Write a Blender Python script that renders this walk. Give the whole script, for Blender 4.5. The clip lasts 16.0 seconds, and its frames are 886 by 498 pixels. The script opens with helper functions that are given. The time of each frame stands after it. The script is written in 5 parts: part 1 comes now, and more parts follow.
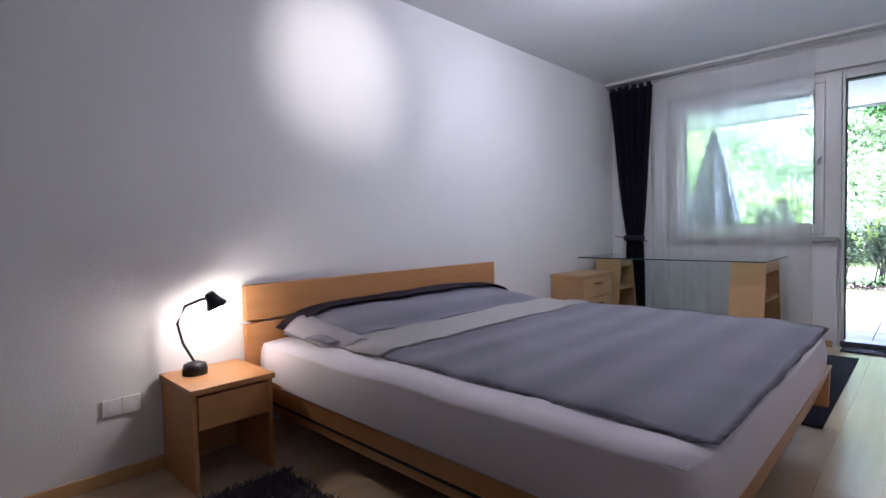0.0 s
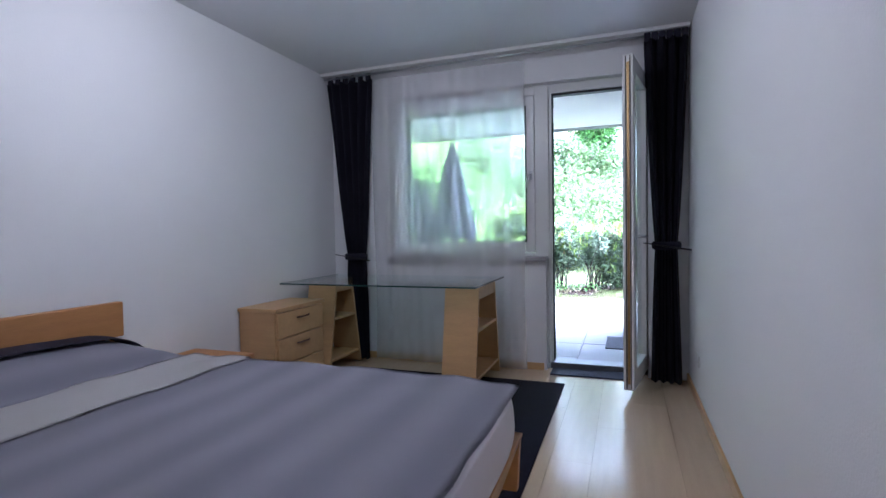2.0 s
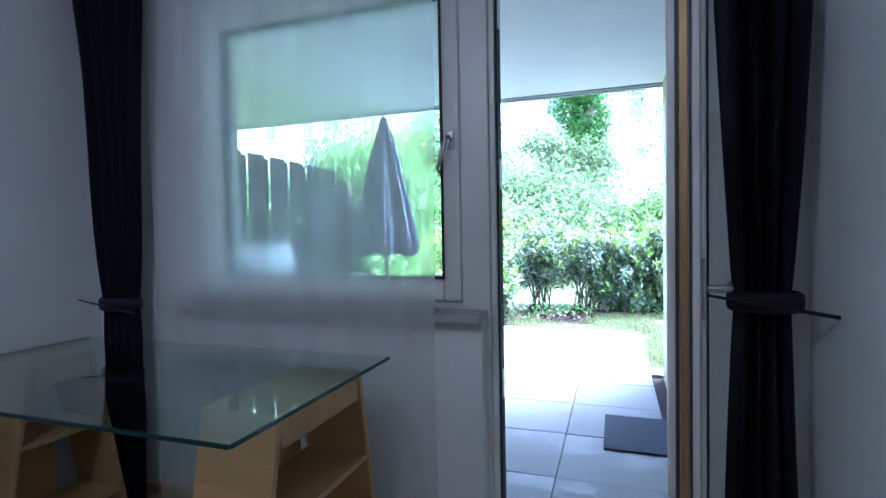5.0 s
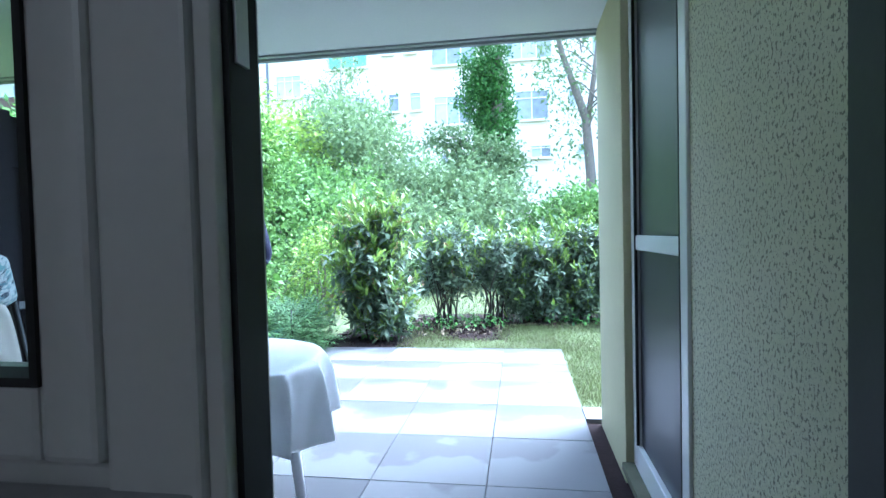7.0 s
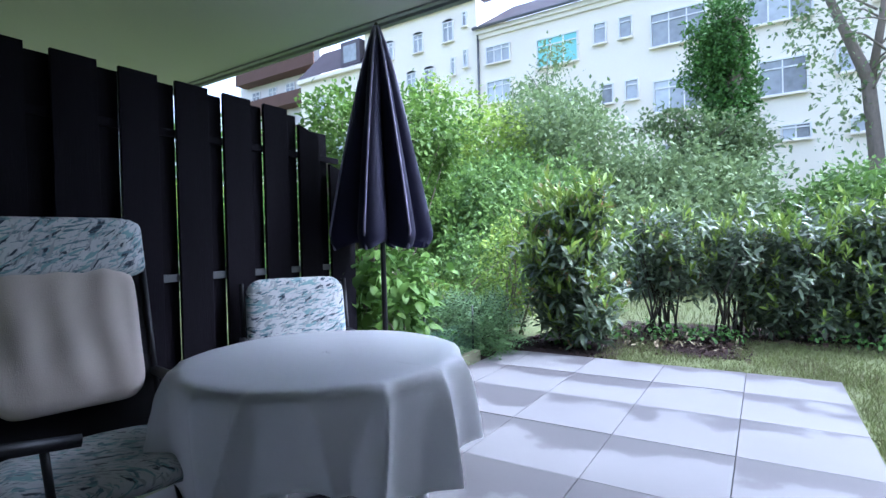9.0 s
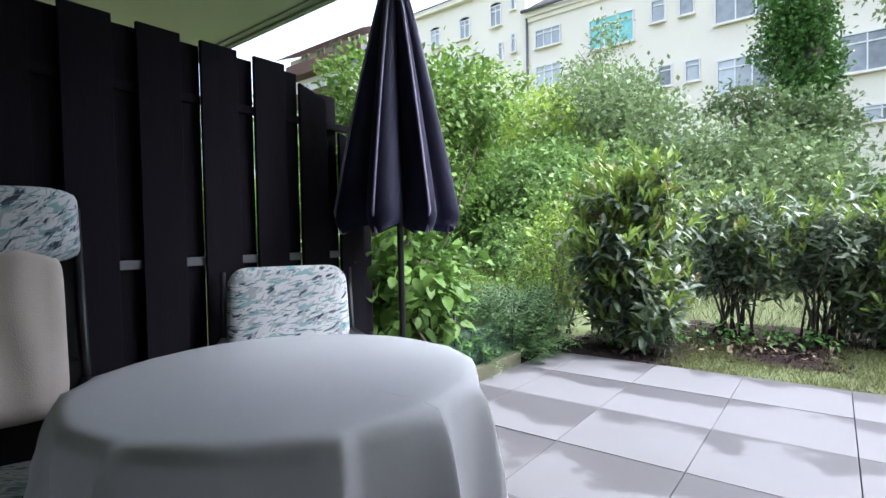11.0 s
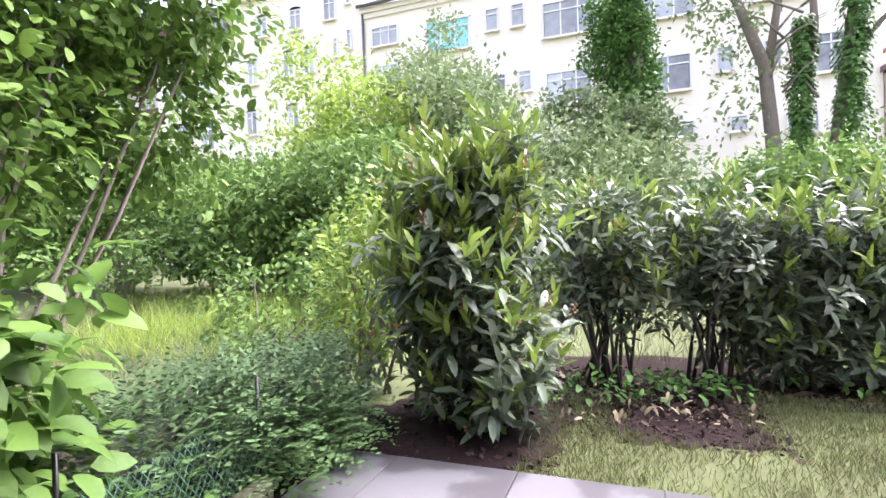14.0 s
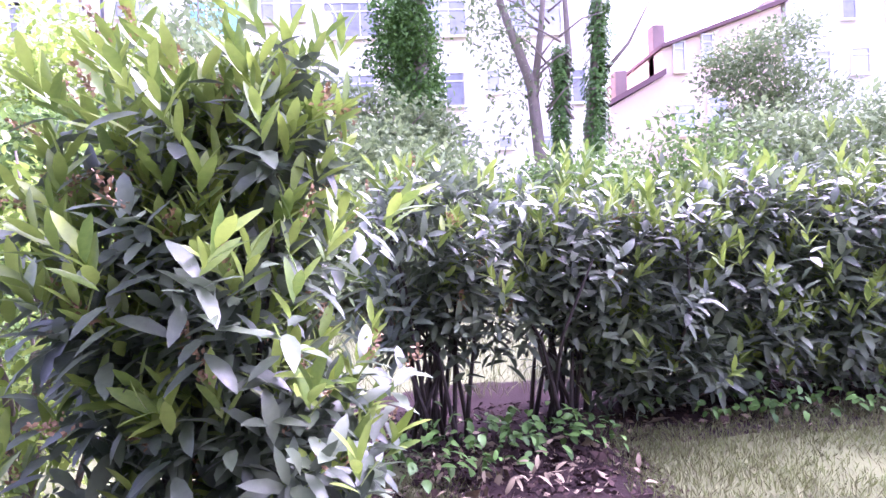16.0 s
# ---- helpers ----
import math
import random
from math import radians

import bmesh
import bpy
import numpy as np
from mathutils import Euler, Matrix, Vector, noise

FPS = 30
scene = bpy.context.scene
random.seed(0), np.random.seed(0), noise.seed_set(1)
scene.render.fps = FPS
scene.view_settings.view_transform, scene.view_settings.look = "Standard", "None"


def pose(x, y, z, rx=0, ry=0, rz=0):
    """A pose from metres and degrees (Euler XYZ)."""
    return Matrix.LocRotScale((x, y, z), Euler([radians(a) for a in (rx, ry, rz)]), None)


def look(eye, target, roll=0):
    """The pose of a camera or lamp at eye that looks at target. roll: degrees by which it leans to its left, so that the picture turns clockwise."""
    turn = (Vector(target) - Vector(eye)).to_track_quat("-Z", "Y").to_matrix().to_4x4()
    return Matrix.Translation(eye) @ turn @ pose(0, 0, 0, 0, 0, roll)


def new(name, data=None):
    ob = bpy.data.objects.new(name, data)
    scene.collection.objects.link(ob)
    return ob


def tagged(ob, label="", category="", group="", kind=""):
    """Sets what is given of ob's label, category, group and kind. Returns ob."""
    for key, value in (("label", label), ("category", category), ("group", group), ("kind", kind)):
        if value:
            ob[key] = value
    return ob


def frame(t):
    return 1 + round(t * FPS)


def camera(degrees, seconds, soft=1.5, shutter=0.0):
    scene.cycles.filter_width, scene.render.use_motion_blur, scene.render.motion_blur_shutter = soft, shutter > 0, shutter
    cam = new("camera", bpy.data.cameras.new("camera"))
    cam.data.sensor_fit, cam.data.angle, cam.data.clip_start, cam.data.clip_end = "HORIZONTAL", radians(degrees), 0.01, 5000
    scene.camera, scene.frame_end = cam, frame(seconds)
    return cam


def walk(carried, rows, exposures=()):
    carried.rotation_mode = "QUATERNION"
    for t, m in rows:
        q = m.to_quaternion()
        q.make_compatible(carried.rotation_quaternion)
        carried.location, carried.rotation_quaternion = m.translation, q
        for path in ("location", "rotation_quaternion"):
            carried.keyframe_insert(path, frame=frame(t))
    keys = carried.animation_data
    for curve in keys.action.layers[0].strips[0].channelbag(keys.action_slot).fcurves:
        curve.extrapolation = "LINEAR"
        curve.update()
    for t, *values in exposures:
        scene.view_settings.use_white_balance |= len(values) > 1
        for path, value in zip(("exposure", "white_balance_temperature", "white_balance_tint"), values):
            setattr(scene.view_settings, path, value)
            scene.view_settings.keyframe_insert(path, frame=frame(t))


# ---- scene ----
cam = camera(82.5, 16.0)
PATH = [
    (0, (-0.357, 1.193, 1.026), (-1.748, 2.628, 0.949), -1.2),
    (0.5, (-0.339, 1.423, 1.021), (-1.525, 3.032, 0.947), -1.1),
    (1, (-0.336, 1.671, 1.022), (-1.317, 3.413, 0.948), -0.9),
    (1.5, (-0.35, 1.992, 1.072), (-1.114, 3.839, 0.999), -0.8),
    (2, (-0.326, 2.343, 1.101), (-1.005, 4.223, 1.033), -1.0),
    (2.5, (-0.302, 2.703, 1.148), (-0.969, 4.588, 1.081), -0.9),
    (3, (-0.339, 3.072, 1.156), (-0.971, 4.968, 1.096), -0.9),
    (3.5, (-0.347, 3.451, 1.153), (-0.97, 5.35, 1.094), -0.9),
    (3.7, (-0.345, 3.613, 1.143), (-0.992, 5.505, 1.097), -0.9),
    (5.8, (-0.543, 5.104, 1.2), (-1.176, 7.0, 1.133), -1.2),
    (6, (-0.555, 5.247, 1.194), (-1.153, 7.155, 1.13), -1.3),
    (6.5, (-0.555, 5.585, 1.174), (-0.987, 7.537, 1.107), -1.2),
    (7, (-0.559, 5.919, 1.16), (-0.862, 7.895, 1.1), -1.4),
    (7.5, (-0.57, 6.203, 1.125), (-0.882, 8.178, 1.073), -1.2),
    (8, (-0.574, 6.432, 1.07), (-0.969, 8.392, 1.027), -1.2),
    (8.5, (-0.577, 6.647, 0.999), (-1.247, 8.531, 0.973), -1.6),
    (9, (-0.615, 6.739, 0.993), (-1.688, 8.427, 0.97), -1.5),
    (9.2, (-0.642, 6.734, 0.996), (-1.835, 8.339, 0.985), -1.9),
    (11.3, (-0.864, 7.446, 0.946), (-2.088, 9.026, 0.889), -1.2),
    (11.5, (-0.887, 7.583, 0.951), (-2.069, 9.195, 0.898), -1.4),
    (12, (-1.004, 7.933, 0.971), (-2.102, 9.604, 0.92), -1.5),
    (12.5, (-1.091, 8.278, 0.976), (-2.095, 10.007, 0.934), -1.7),
    (13, (-1.188, 8.615, 0.978), (-2.104, 10.392, 0.942), -1.8),
    (13.5, (-1.316, 8.913, 0.96), (-2.143, 10.734, 0.926), -1.8),
    (14, (-1.44, 9.19, 0.947), (-2.146, 11.061, 0.913), -2.0),
    (14.5, (-1.58, 9.485, 0.928), (-2.128, 11.408, 0.901), -2.2),
    (15, (-1.668, 9.775, 0.931), (-2.054, 11.737, 0.905), -2.7),
    (15.5, (-1.707, 10.026, 0.946), (-1.881, 12.018, 0.925), -3.5),
    (16, (-1.737, 10.345, 0.905), (-1.613, 12.341, 0.878), -2.7),
]
EXPOSURES = [(0, 5.25, 4950, 20), (2, 4.98, 4750, 17), (3.7, 4.85, 4500, 13), (6, 4.1, 4350, 8), (7, 3.4, 4500, 4), (8, 2.5, 4700, 8), (9, 2.36, 4950, 14), (11.5, 2.3, 5850, 11), (13, 2.42, 6150, 16), (14.5, 2.82, 5850, 35), (16, 3.18, 5350, 66)]
walk(cam, [(t, look(eye, target, roll)) for t, eye, target, roll in PATH], EXPOSURES)

# ---- light ----
world = bpy.data.worlds.new("world")
scene.world = world
world.use_nodes = True
wn = world.node_tree
sky = wn.nodes.new("ShaderNodeTexSky")
sky.sky_type, sky.sun_disc = "NISHITA", False
sky.sun_elevation, sky.sun_rotation = radians(56), radians(52)
sky.air_density, sky.dust_density, sky.ozone_density = 1.0, 5.0, 1.0
haze = wn.nodes.new("ShaderNodeHueSaturation")   # thin high cloud greys the blue
haze.inputs["Saturation"].default_value = 0.5
wn.links.new(sky.outputs[0], haze.inputs["Color"])
wn.links.new(haze.outputs[0], wn.nodes["Background"].inputs[0])
wn.nodes["Background"].inputs[1].default_value = 0.15


def lamp(name, kind, power, color, m, **more):
    data = bpy.data.lights.new(name, kind)
    data.energy, data.color = power, color
    ob = new(name, data)
    ob.matrix_world = m
    if kind == "SPOT":
        data.spot_size, data.spot_blend = radians(more["cone"]), more["blend"]
    if kind == "SUN":
        data.angle = radians(more["angle"])
    elif kind == "AREA":
        data.shape, data.size, data.size_y = "RECTANGLE", more["sx"], more["sy"]
    else:
        data.shadow_soft_size = more["size"]
    return ob


SUN_FROM = Vector((math.sin(radians(52)), math.cos(radians(52)), math.tan(radians(56)))) * 30
lamp("sun", "SUN", 0.9, (1.0, 0.97, 0.92), look(SUN_FROM, (0, 0, 0)), angle=35)
lamp("bedside_bulb", "POINT", 0.008, (1.0, 0.60, 0.30), pose(-2.56, 2.12, 0.62), size=0.03)
lamp("wall_spot_beam", "SPOT", 1.6, (1.0, 0.82, 0.58), look((-1.5, 2.75, 2.36), (-2.8, 2.88, 1.97)), cone=46, blend=1.0, size=0.03)
lamp("far_spot_beam", "SPOT", 0.3, (1.0, 0.90, 0.76), look((-1.5, 3.7, 2.36), (-2.8, 4.25, 1.8)), cone=60, blend=1.0, size=0.05)
# Unseen fill light near the spot bar, added to brighten the room.
lamp("ceiling_fill", "POINT", 1.0, (1.0, 0.87, 0.72), pose(-1.42, 3.9, 2.33), size=0.1)


# ---- materials ----
def mat(name, color, rough=0.6, vary=0.12, scale=6.0, fine=90.0, bump=0.15, metal=0.0, dark=None, stretch=(1, 1, 1), spec=0.5,
        island=0.0, objrand=0.0, sheen=0.0, trans=0.0, coat=0.0):
    """A surface with variation at two scales, in metres: broad stains and fine grain with relief."""
    m = bpy.data.materials.new(name)
    m.use_nodes = True
    nt = m.node_tree
    n, l = nt.nodes, nt.links
    b = n["Principled BSDF"]
    geo = n.new("ShaderNodeNewGeometry")
    mp = n.new("ShaderNodeMapping")
    mp.inputs["Scale"].default_value = stretch
    l.new(geo.outputs["Position"], mp.inputs[0])
    big = n.new("ShaderNodeTexNoise")
    big.inputs["Scale"].default_value, big.inputs["Detail"].default_value = scale, 4
    l.new(mp.outputs[0], big.inputs["Vector"])
    small = n.new("ShaderNodeTexNoise")
    small.inputs["Scale"].default_value, small.inputs["Detail"].default_value = fine, 3
    l.new(mp.outputs[0], small.inputs["Vector"])
    ramp = n.new("ShaderNodeMix")
    ramp.data_type = "RGBA"
    lo = dark or tuple(c * (1 - 2.2 * vary) for c in color)
    hi = tuple(min(1, c * (1 + 1.2 * vary)) for c in color)
    ramp.inputs["A"].default_value, ramp.inputs["B"].default_value = (*lo, 1), (*hi, 1)
    add = n.new("ShaderNodeMath")
    add.operation = "MULTIPLY_ADD"
    add.inputs[1].default_value = 0.45
    half = n.new("ShaderNodeMath")
    half.operation = "MULTIPLY"
    half.inputs[1].default_value = 0.62
    l.new(big.outputs[0], half.inputs[0])
    l.new(small.outputs[0], add.inputs[0])
    l.new(half.outputs[0], add.inputs[2])
    last = add.outputs[0]
    for amount, sock in ((island, geo.outputs["Random Per Island"]), (objrand, None)):
        if amount:
            if sock is None:
                sock = n.new("ShaderNodeObjectInfo").outputs["Random"]
            mx = n.new("ShaderNodeMath")
            mx.operation = "MULTIPLY_ADD"
            l.new(sock, mx.inputs[0])
            mx.inputs[1].default_value = amount
            l.new(last, mx.inputs[2])
            sub = n.new("ShaderNodeMath")
            sub.operation = "SUBTRACT"
            l.new(mx.outputs[0], sub.inputs[0])
            sub.inputs[1].default_value = amount / 2
            last = sub.outputs[0]
    l.new(last, ramp.inputs["Factor"])
    l.new(ramp.outputs["Result"], b.inputs["Base Color"])
    b.inputs["Roughness"].default_value = rough
    b.inputs["Metallic"].default_value = metal
    b.inputs["Specular IOR Level"].default_value = spec
    b.inputs["Sheen Weight"].default_value = sheen
    b.inputs["Coat Weight"].default_value = coat
    if bump:
        bp = n.new("ShaderNodeBump")
        bp.inputs["Strength"].default_value, bp.inputs["Distance"].default_value = bump, 0.004
        l.new(small.outputs[0], bp.inputs["Height"])
        l.new(bp.outputs[0], b.inputs["Normal"])
    if trans:
        tr = n.new("ShaderNodeBsdfTranslucent")
        mix = n.new("ShaderNodeMixShader")
        mix.inputs[0].default_value = trans
        l.new(ramp.outputs["Result"], tr.inputs[0])
        l.new(b.outputs[0], mix.inputs[1])
        l.new(tr.outputs[0], mix.inputs[2])
        l.new(mix.outputs[0], n["Material Output"].inputs[0])
    return m


def glass_mat(name, tint, gloss=0.6, base=0.04):
    """A thin clear pane: it lets light straight through and mirrors more towards grazing angles, alike from both sides."""
    m = bpy.data.materials.new(name)
    m.use_nodes = True
    n, l = m.node_tree.nodes, m.node_tree.links
    n.remove(n["Principled BSDF"])
    tr, gl, mix, lw, five, fac = (n.new(k) for k in ("ShaderNodeBsdfTransparent", "ShaderNodeBsdfGlossy", "ShaderNodeMixShader", "ShaderNodeLayerWeight", "ShaderNodeMath", "ShaderNodeMath"))
    tr.inputs[0].default_value, gl.inputs["Roughness"].default_value = (*tint, 1), 0.02
    gl.inputs[0].default_value = (gloss, gloss, gloss, 1)
    lw.inputs["Blend"].default_value = 0.5
    five.operation, fac.operation = "POWER", "MULTIPLY_ADD"
    five.inputs[1].default_value = 5.0
    fac.inputs[1].default_value, fac.inputs[2].default_value = 1 - base, base
    l.new(lw.outputs["Facing"], five.inputs[0])
    l.new(five.outputs[0], fac.inputs[0])
    l.new(fac.outputs[0], mix.inputs[0])
    l.new(tr.outputs[0], mix.inputs[1])
    l.new(gl.outputs[0], mix.inputs[2])
    l.new(mix.outputs[0], n["Material Output"].inputs[0])
    return m


def sheer_mat():
    m = bpy.data.materials.new("sheer_voile")
    m.use_nodes = True
    n, l = m.node_tree.nodes, m.node_tree.links
    n.remove(n["Principled BSDF"])
    tr, df, tl, a, b = (n.new(k) for k in ("ShaderNodeBsdfTransparent", "ShaderNodeBsdfDiffuse", "ShaderNodeBsdfTranslucent", "ShaderNodeMixShader", "ShaderNodeMixShader"))
    df.inputs[0].default_value = tl.inputs[0].default_value = (0.95, 0.96, 0.98, 1)
    a.inputs[0].default_value, b.inputs[0].default_value = 0.95, 0.37
    l.new(df.outputs[0], a.inputs[1])
    l.new(tl.outputs[0], a.inputs[2])
    l.new(tr.outputs[0], b.inputs[1])
    l.new(a.outputs[0], b.inputs[2])
    l.new(b.outputs[0], n["Material Output"].inputs[0])
    return m


def speckled(name, base, speck, amount, size):
    """Pebble-dash: a matrix with dark grains of many sizes."""
    m = mat(name, base, 0.85, 0.08, 3, 60, 0.5)
    n, l = m.node_tree.nodes, m.node_tree.links
    b = n["Principled BSDF"]
    geo = n["Geometry"] if "Geometry" in n else n.new("ShaderNodeNewGeometry")
    v = n.new("ShaderNodeTexNoise")
    v.inputs["Scale"].default_value, v.inputs["Detail"].default_value, v.inputs["Roughness"].default_value = size, 2, 0.7
    mp = n.new("ShaderNodeMapping")
    mp.inputs["Scale"].default_value = (1, 1, 0.75)
    l.new(geo.outputs["Position"], mp.inputs[0])
    l.new(mp.outputs[0], v.inputs["Vector"])
    r = n.new("ShaderNodeValToRGB")
    r.color_ramp.elements[0].position, r.color_ramp.elements[1].position = amount, amount + 0.05
    l.new(v.outputs[0], r.inputs[0])
    mx = n.new("ShaderNodeMix")
    mx.data_type = "RGBA"
    old = b.inputs["Base Color"].links[0].from_socket
    l.new(r.outputs[0], mx.inputs["Factor"])
    l.new(old, mx.inputs["A"])
    mx.inputs["B"].default_value = (*speck, 1)
    l.new(mx.outputs["Result"], b.inputs["Base Color"])
    return m


def wet_tile(name):
    """Grey concrete slab; rain water stands along the sunken far edge of each one and dries from a ragged rim."""
    m = mat(name, (0.142, 0.139, 0.142), 0.6, 0.08, 2.2, 160, 0.12, objrand=0.2, spec=0.3)
    n, l = m.node_tree.nodes, m.node_tree.links
    b = n["Principled BSDF"]
    geo, co, info, sep = (n.new(k) for k in ("ShaderNodeNewGeometry", "ShaderNodeTexCoord", "ShaderNodeObjectInfo", "ShaderNodeSeparateXYZ"))
    l.new(co.outputs["Object"], sep.inputs[0])
    v = n.new("ShaderNodeTexNoise")
    v.inputs["Scale"].default_value, v.inputs["Detail"].default_value = 3.0, 5
    v.inputs["Roughness"].default_value = 0.45
    l.new(geo.outputs["Position"], v.inputs["Vector"])

    def sums(x, k, y):
        q = n.new("ShaderNodeMath")
        q.operation = "MULTIPLY_ADD"
        l.new(x, q.inputs[0])
        q.inputs[1].default_value = k
        if y:
            l.new(y, q.inputs[2])
        else:
            q.inputs[2].default_value = 0.0
        return q.outputs[0]

    wet = sums(sep.outputs["Y"], 1.3, sums(v.outputs[0], 1.5, sums(info.outputs["Random"], 0.30, None)))
    r = n.new("ShaderNodeValToRGB")
    r.color_ramp.elements[0].position, r.color_ramp.elements[1].position = 0.64, 0.675
    half = n.new("ShaderNodeMath")
    half.operation = "MULTIPLY"
    half.inputs[1].default_value = 0.45
    l.new(wet, half.inputs[0])
    l.new(half.outputs[0], r.inputs[0])
    mx = n.new("ShaderNodeMix")
    mx.data_type, mx.blend_type = "RGBA", "MULTIPLY"
    old = b.inputs["Base Color"].links[0].from_socket
    l.new(r.outputs[0], mx.inputs["Factor"])
    l.new(old, mx.inputs["A"])
    mx.inputs["B"].default_value = (0.56, 0.54, 0.55, 1)
    l.new(mx.outputs["Result"], b.inputs["Base Color"])
    ro = n.new("ShaderNodeMapRange")
    ro.inputs["To Min"].default_value, ro.inputs["To Max"].default_value = 0.75, 0.5
    l.new(r.outputs[0], ro.inputs[0])
    l.new(ro.outputs[0], b.inputs["Roughness"])
    return m


def striped_cloth(name, a, bcol, axis, size):
    """Woven bed linen with broad soft stripes."""
    m = mat(name, a, 0.85, 0.05, 5, 300, 0.25, sheen=0.2)
    n, l = m.node_tree.nodes, m.node_tree.links
    b = n["Principled BSDF"]
    geo = n.new("ShaderNodeNewGeometry")
    w = n.new("ShaderNodeTexWave")
    w.bands_direction = axis
    w.inputs["Scale"].default_value, w.inputs["Distortion"].default_value, w.inputs["Detail"].default_value = size, 0.5, 2
    l.new(geo.outputs["Position"], w.inputs["Vector"])
    mx = n.new("ShaderNodeMix")
    mx.data_type = "RGBA"
    old = b.inputs["Base Color"].links[0].from_socket
    l.new(w.outputs["Fac"], mx.inputs["Factor"])
    l.new(old, mx.inputs["A"])
    mx.inputs["B"].default_value = (*bcol, 1)
    l.new(mx.outputs["Result"], b.inputs["Base Color"])
    return m


def printed_cloth(name):
    """Pale cushion cotton with dark blue-green brush strokes."""
    m = mat(name, (0.58, 0.59, 0.60), 0.8, 0.15, 9, 200, 0.2, sheen=0.1)
    n, l = m.node_tree.nodes, m.node_tree.links
    b = n["Principled BSDF"]
    geo = n.new("ShaderNodeNewGeometry")
    last = b.inputs["Base Color"].links[0].from_socket
    for col, turn, sc, cut in (((0.22, 0.36, 0.38), 0.55, 15, 0.55), ((0.03, 0.045, 0.07), 0.75, 13, 0.59), ((0.12, 0.20, 0.24), 0.30, 19, 0.585), ((0.34, 0.36, 0.38), 1.0, 22, 0.565)):
        mp = n.new("ShaderNodeMapping")
        mp.vector_type = "TEXTURE"
        mp.inputs["Rotation"].default_value = (turn, turn * 0.5, 0.3)
        mp.inputs["Scale"].default_value = (1, 1.1, 0.17)
        l.new(geo.outputs["Position"], mp.inputs[0])
        v = n.new("ShaderNodeTexNoise")
        v.inputs["Scale"].default_value, v.inputs["Detail"].default_value, v.inputs["Distortion"].default_value = sc, 6, 0.5
        l.new(mp.outputs[0], v.inputs["Vector"])
        r = n.new("ShaderNodeValToRGB")
        r.color_ramp.elements[0].position, r.color_ramp.elements[1].position = cut, cut + 0.03
        l.new(v.outputs[0], r.inputs[0])
        mx = n.new("ShaderNodeMix")
        mx.data_type = "RGBA"
        l.new(r.outputs[0], mx.inputs["Factor"])
        l.new(last, mx.inputs["A"])
        mx.inputs["B"].default_value = (*col, 1)
        last = mx.outputs["Result"]
    l.new(last, b.inputs["Base Color"])
    return m


PLASTER = mat("white_wall_paint", (0.78, 0.77, 0.78), 0.85, 0.02, 1.5, 120, 0.25)
CEIL = mat("ceiling_paint", (0.76, 0.77, 0.79), 0.9, 0.02, 1.2, 90, 0.15)
SOFFIT = mat("soffit_paint", (0.66, 0.67, 0.65), 0.9, 0.05, 0.8, 60, 0.2)
STUCCO = speckled("speckled_stucco", (0.62, 0.59, 0.42), (0.22, 0.20, 0.15), 0.55, 105)
YELLOW = mat("yellow_plaster", (0.50, 0.46, 0.28), 0.9, 0.08, 3, 80, 0.4)
LAMINATE = mat("pale_laminate", (0.55, 0.42, 0.28), 0.20, 0.10, 3, 40, 0.03, stretch=(9, 0.8, 1), objrand=0.3)
BEECH = mat("beech_wood", (0.58, 0.36, 0.16), 0.42, 0.12, 4, 30, 0.06, stretch=(1, 6, 6), objrand=0.15)
PINE = mat("oiled_alder_wood", (0.50, 0.24, 0.08), 0.45, 0.15, 4, 30, 0.06, stretch=(6, 0.8, 8), objrand=0.15)
UPVC = mat("white_window_plastic", (0.70, 0.69, 0.68), 0.35, 0.04, 3, 60, 0.04)
RUBBER = mat("black_rubber", (0.012, 0.012, 0.013), 0.6, 0.1, 8, 90, 0.05)
STEEL = mat("brushed_steel", (0.55, 0.56, 0.58), 0.35, 0.06, 8, 120, 0.05, metal=1.0)
BLACKM = mat("black_metal", (0.015, 0.015, 0.017), 0.4, 0.1, 8, 120, 0.05, metal=0.3)
GLASS = glass_mat("clear_pane", (0.93, 0.98, 0.97), 0.9)
TGLASS = glass_mat("table_glass", (0.82, 0.91, 0.89), 1.0, 0.07)
EDGEG = mat("green_glass_edge", (0.02, 0.06, 0.055), 0.15, 0.1, 10, 60, 0.0)
SHEER = sheer_mat()
DRAPE = mat("navy_drape", (0.018, 0.016, 0.030), 0.85, 0.15, 5, 240, 0.3, sheen=0.05, spec=0.25)
RUGM = mat("navy_rug_pile", (0.010, 0.009, 0.017), 0.95, 0.2, 8, 400, 0.8, spec=0.15)
SHAG = mat("grey_shag", (0.11, 0.095, 0.11), 0.95, 0.3, 14, 180, 1.0)
SHEET = mat("lilac_sheet", (0.64, 0.59, 0.63), 0.85, 0.05, 6, 260, 0.3, sheen=0.2)
DUVET = striped_cloth("grey_striped_linen", (0.46, 0.445, 0.52), (0.35, 0.34, 0.415), "X", 1.4)
BAND = mat("pale_linen_band", (0.74, 0.71, 0.70), 0.85, 0.05, 5, 260, 0.3)
PILLOWD = mat("plum_pillow_cloth", (0.05, 0.042, 0.07), 0.85, 0.1, 5, 260, 0.3)
FENCEM = mat("dark_stained_boards", (0.0078, 0.0064, 0.0105), 0.75, 0.25, 3, 35, 0.25, stretch=(8, 8, 0.6), objrand=0.3, spec=0.12)
GALV = mat("galvanised_steel", (0.12, 0.122, 0.13), 0.5, 0.1, 8, 120, 0.1, metal=0.4)
TILE = wet_tile("concrete_slab")
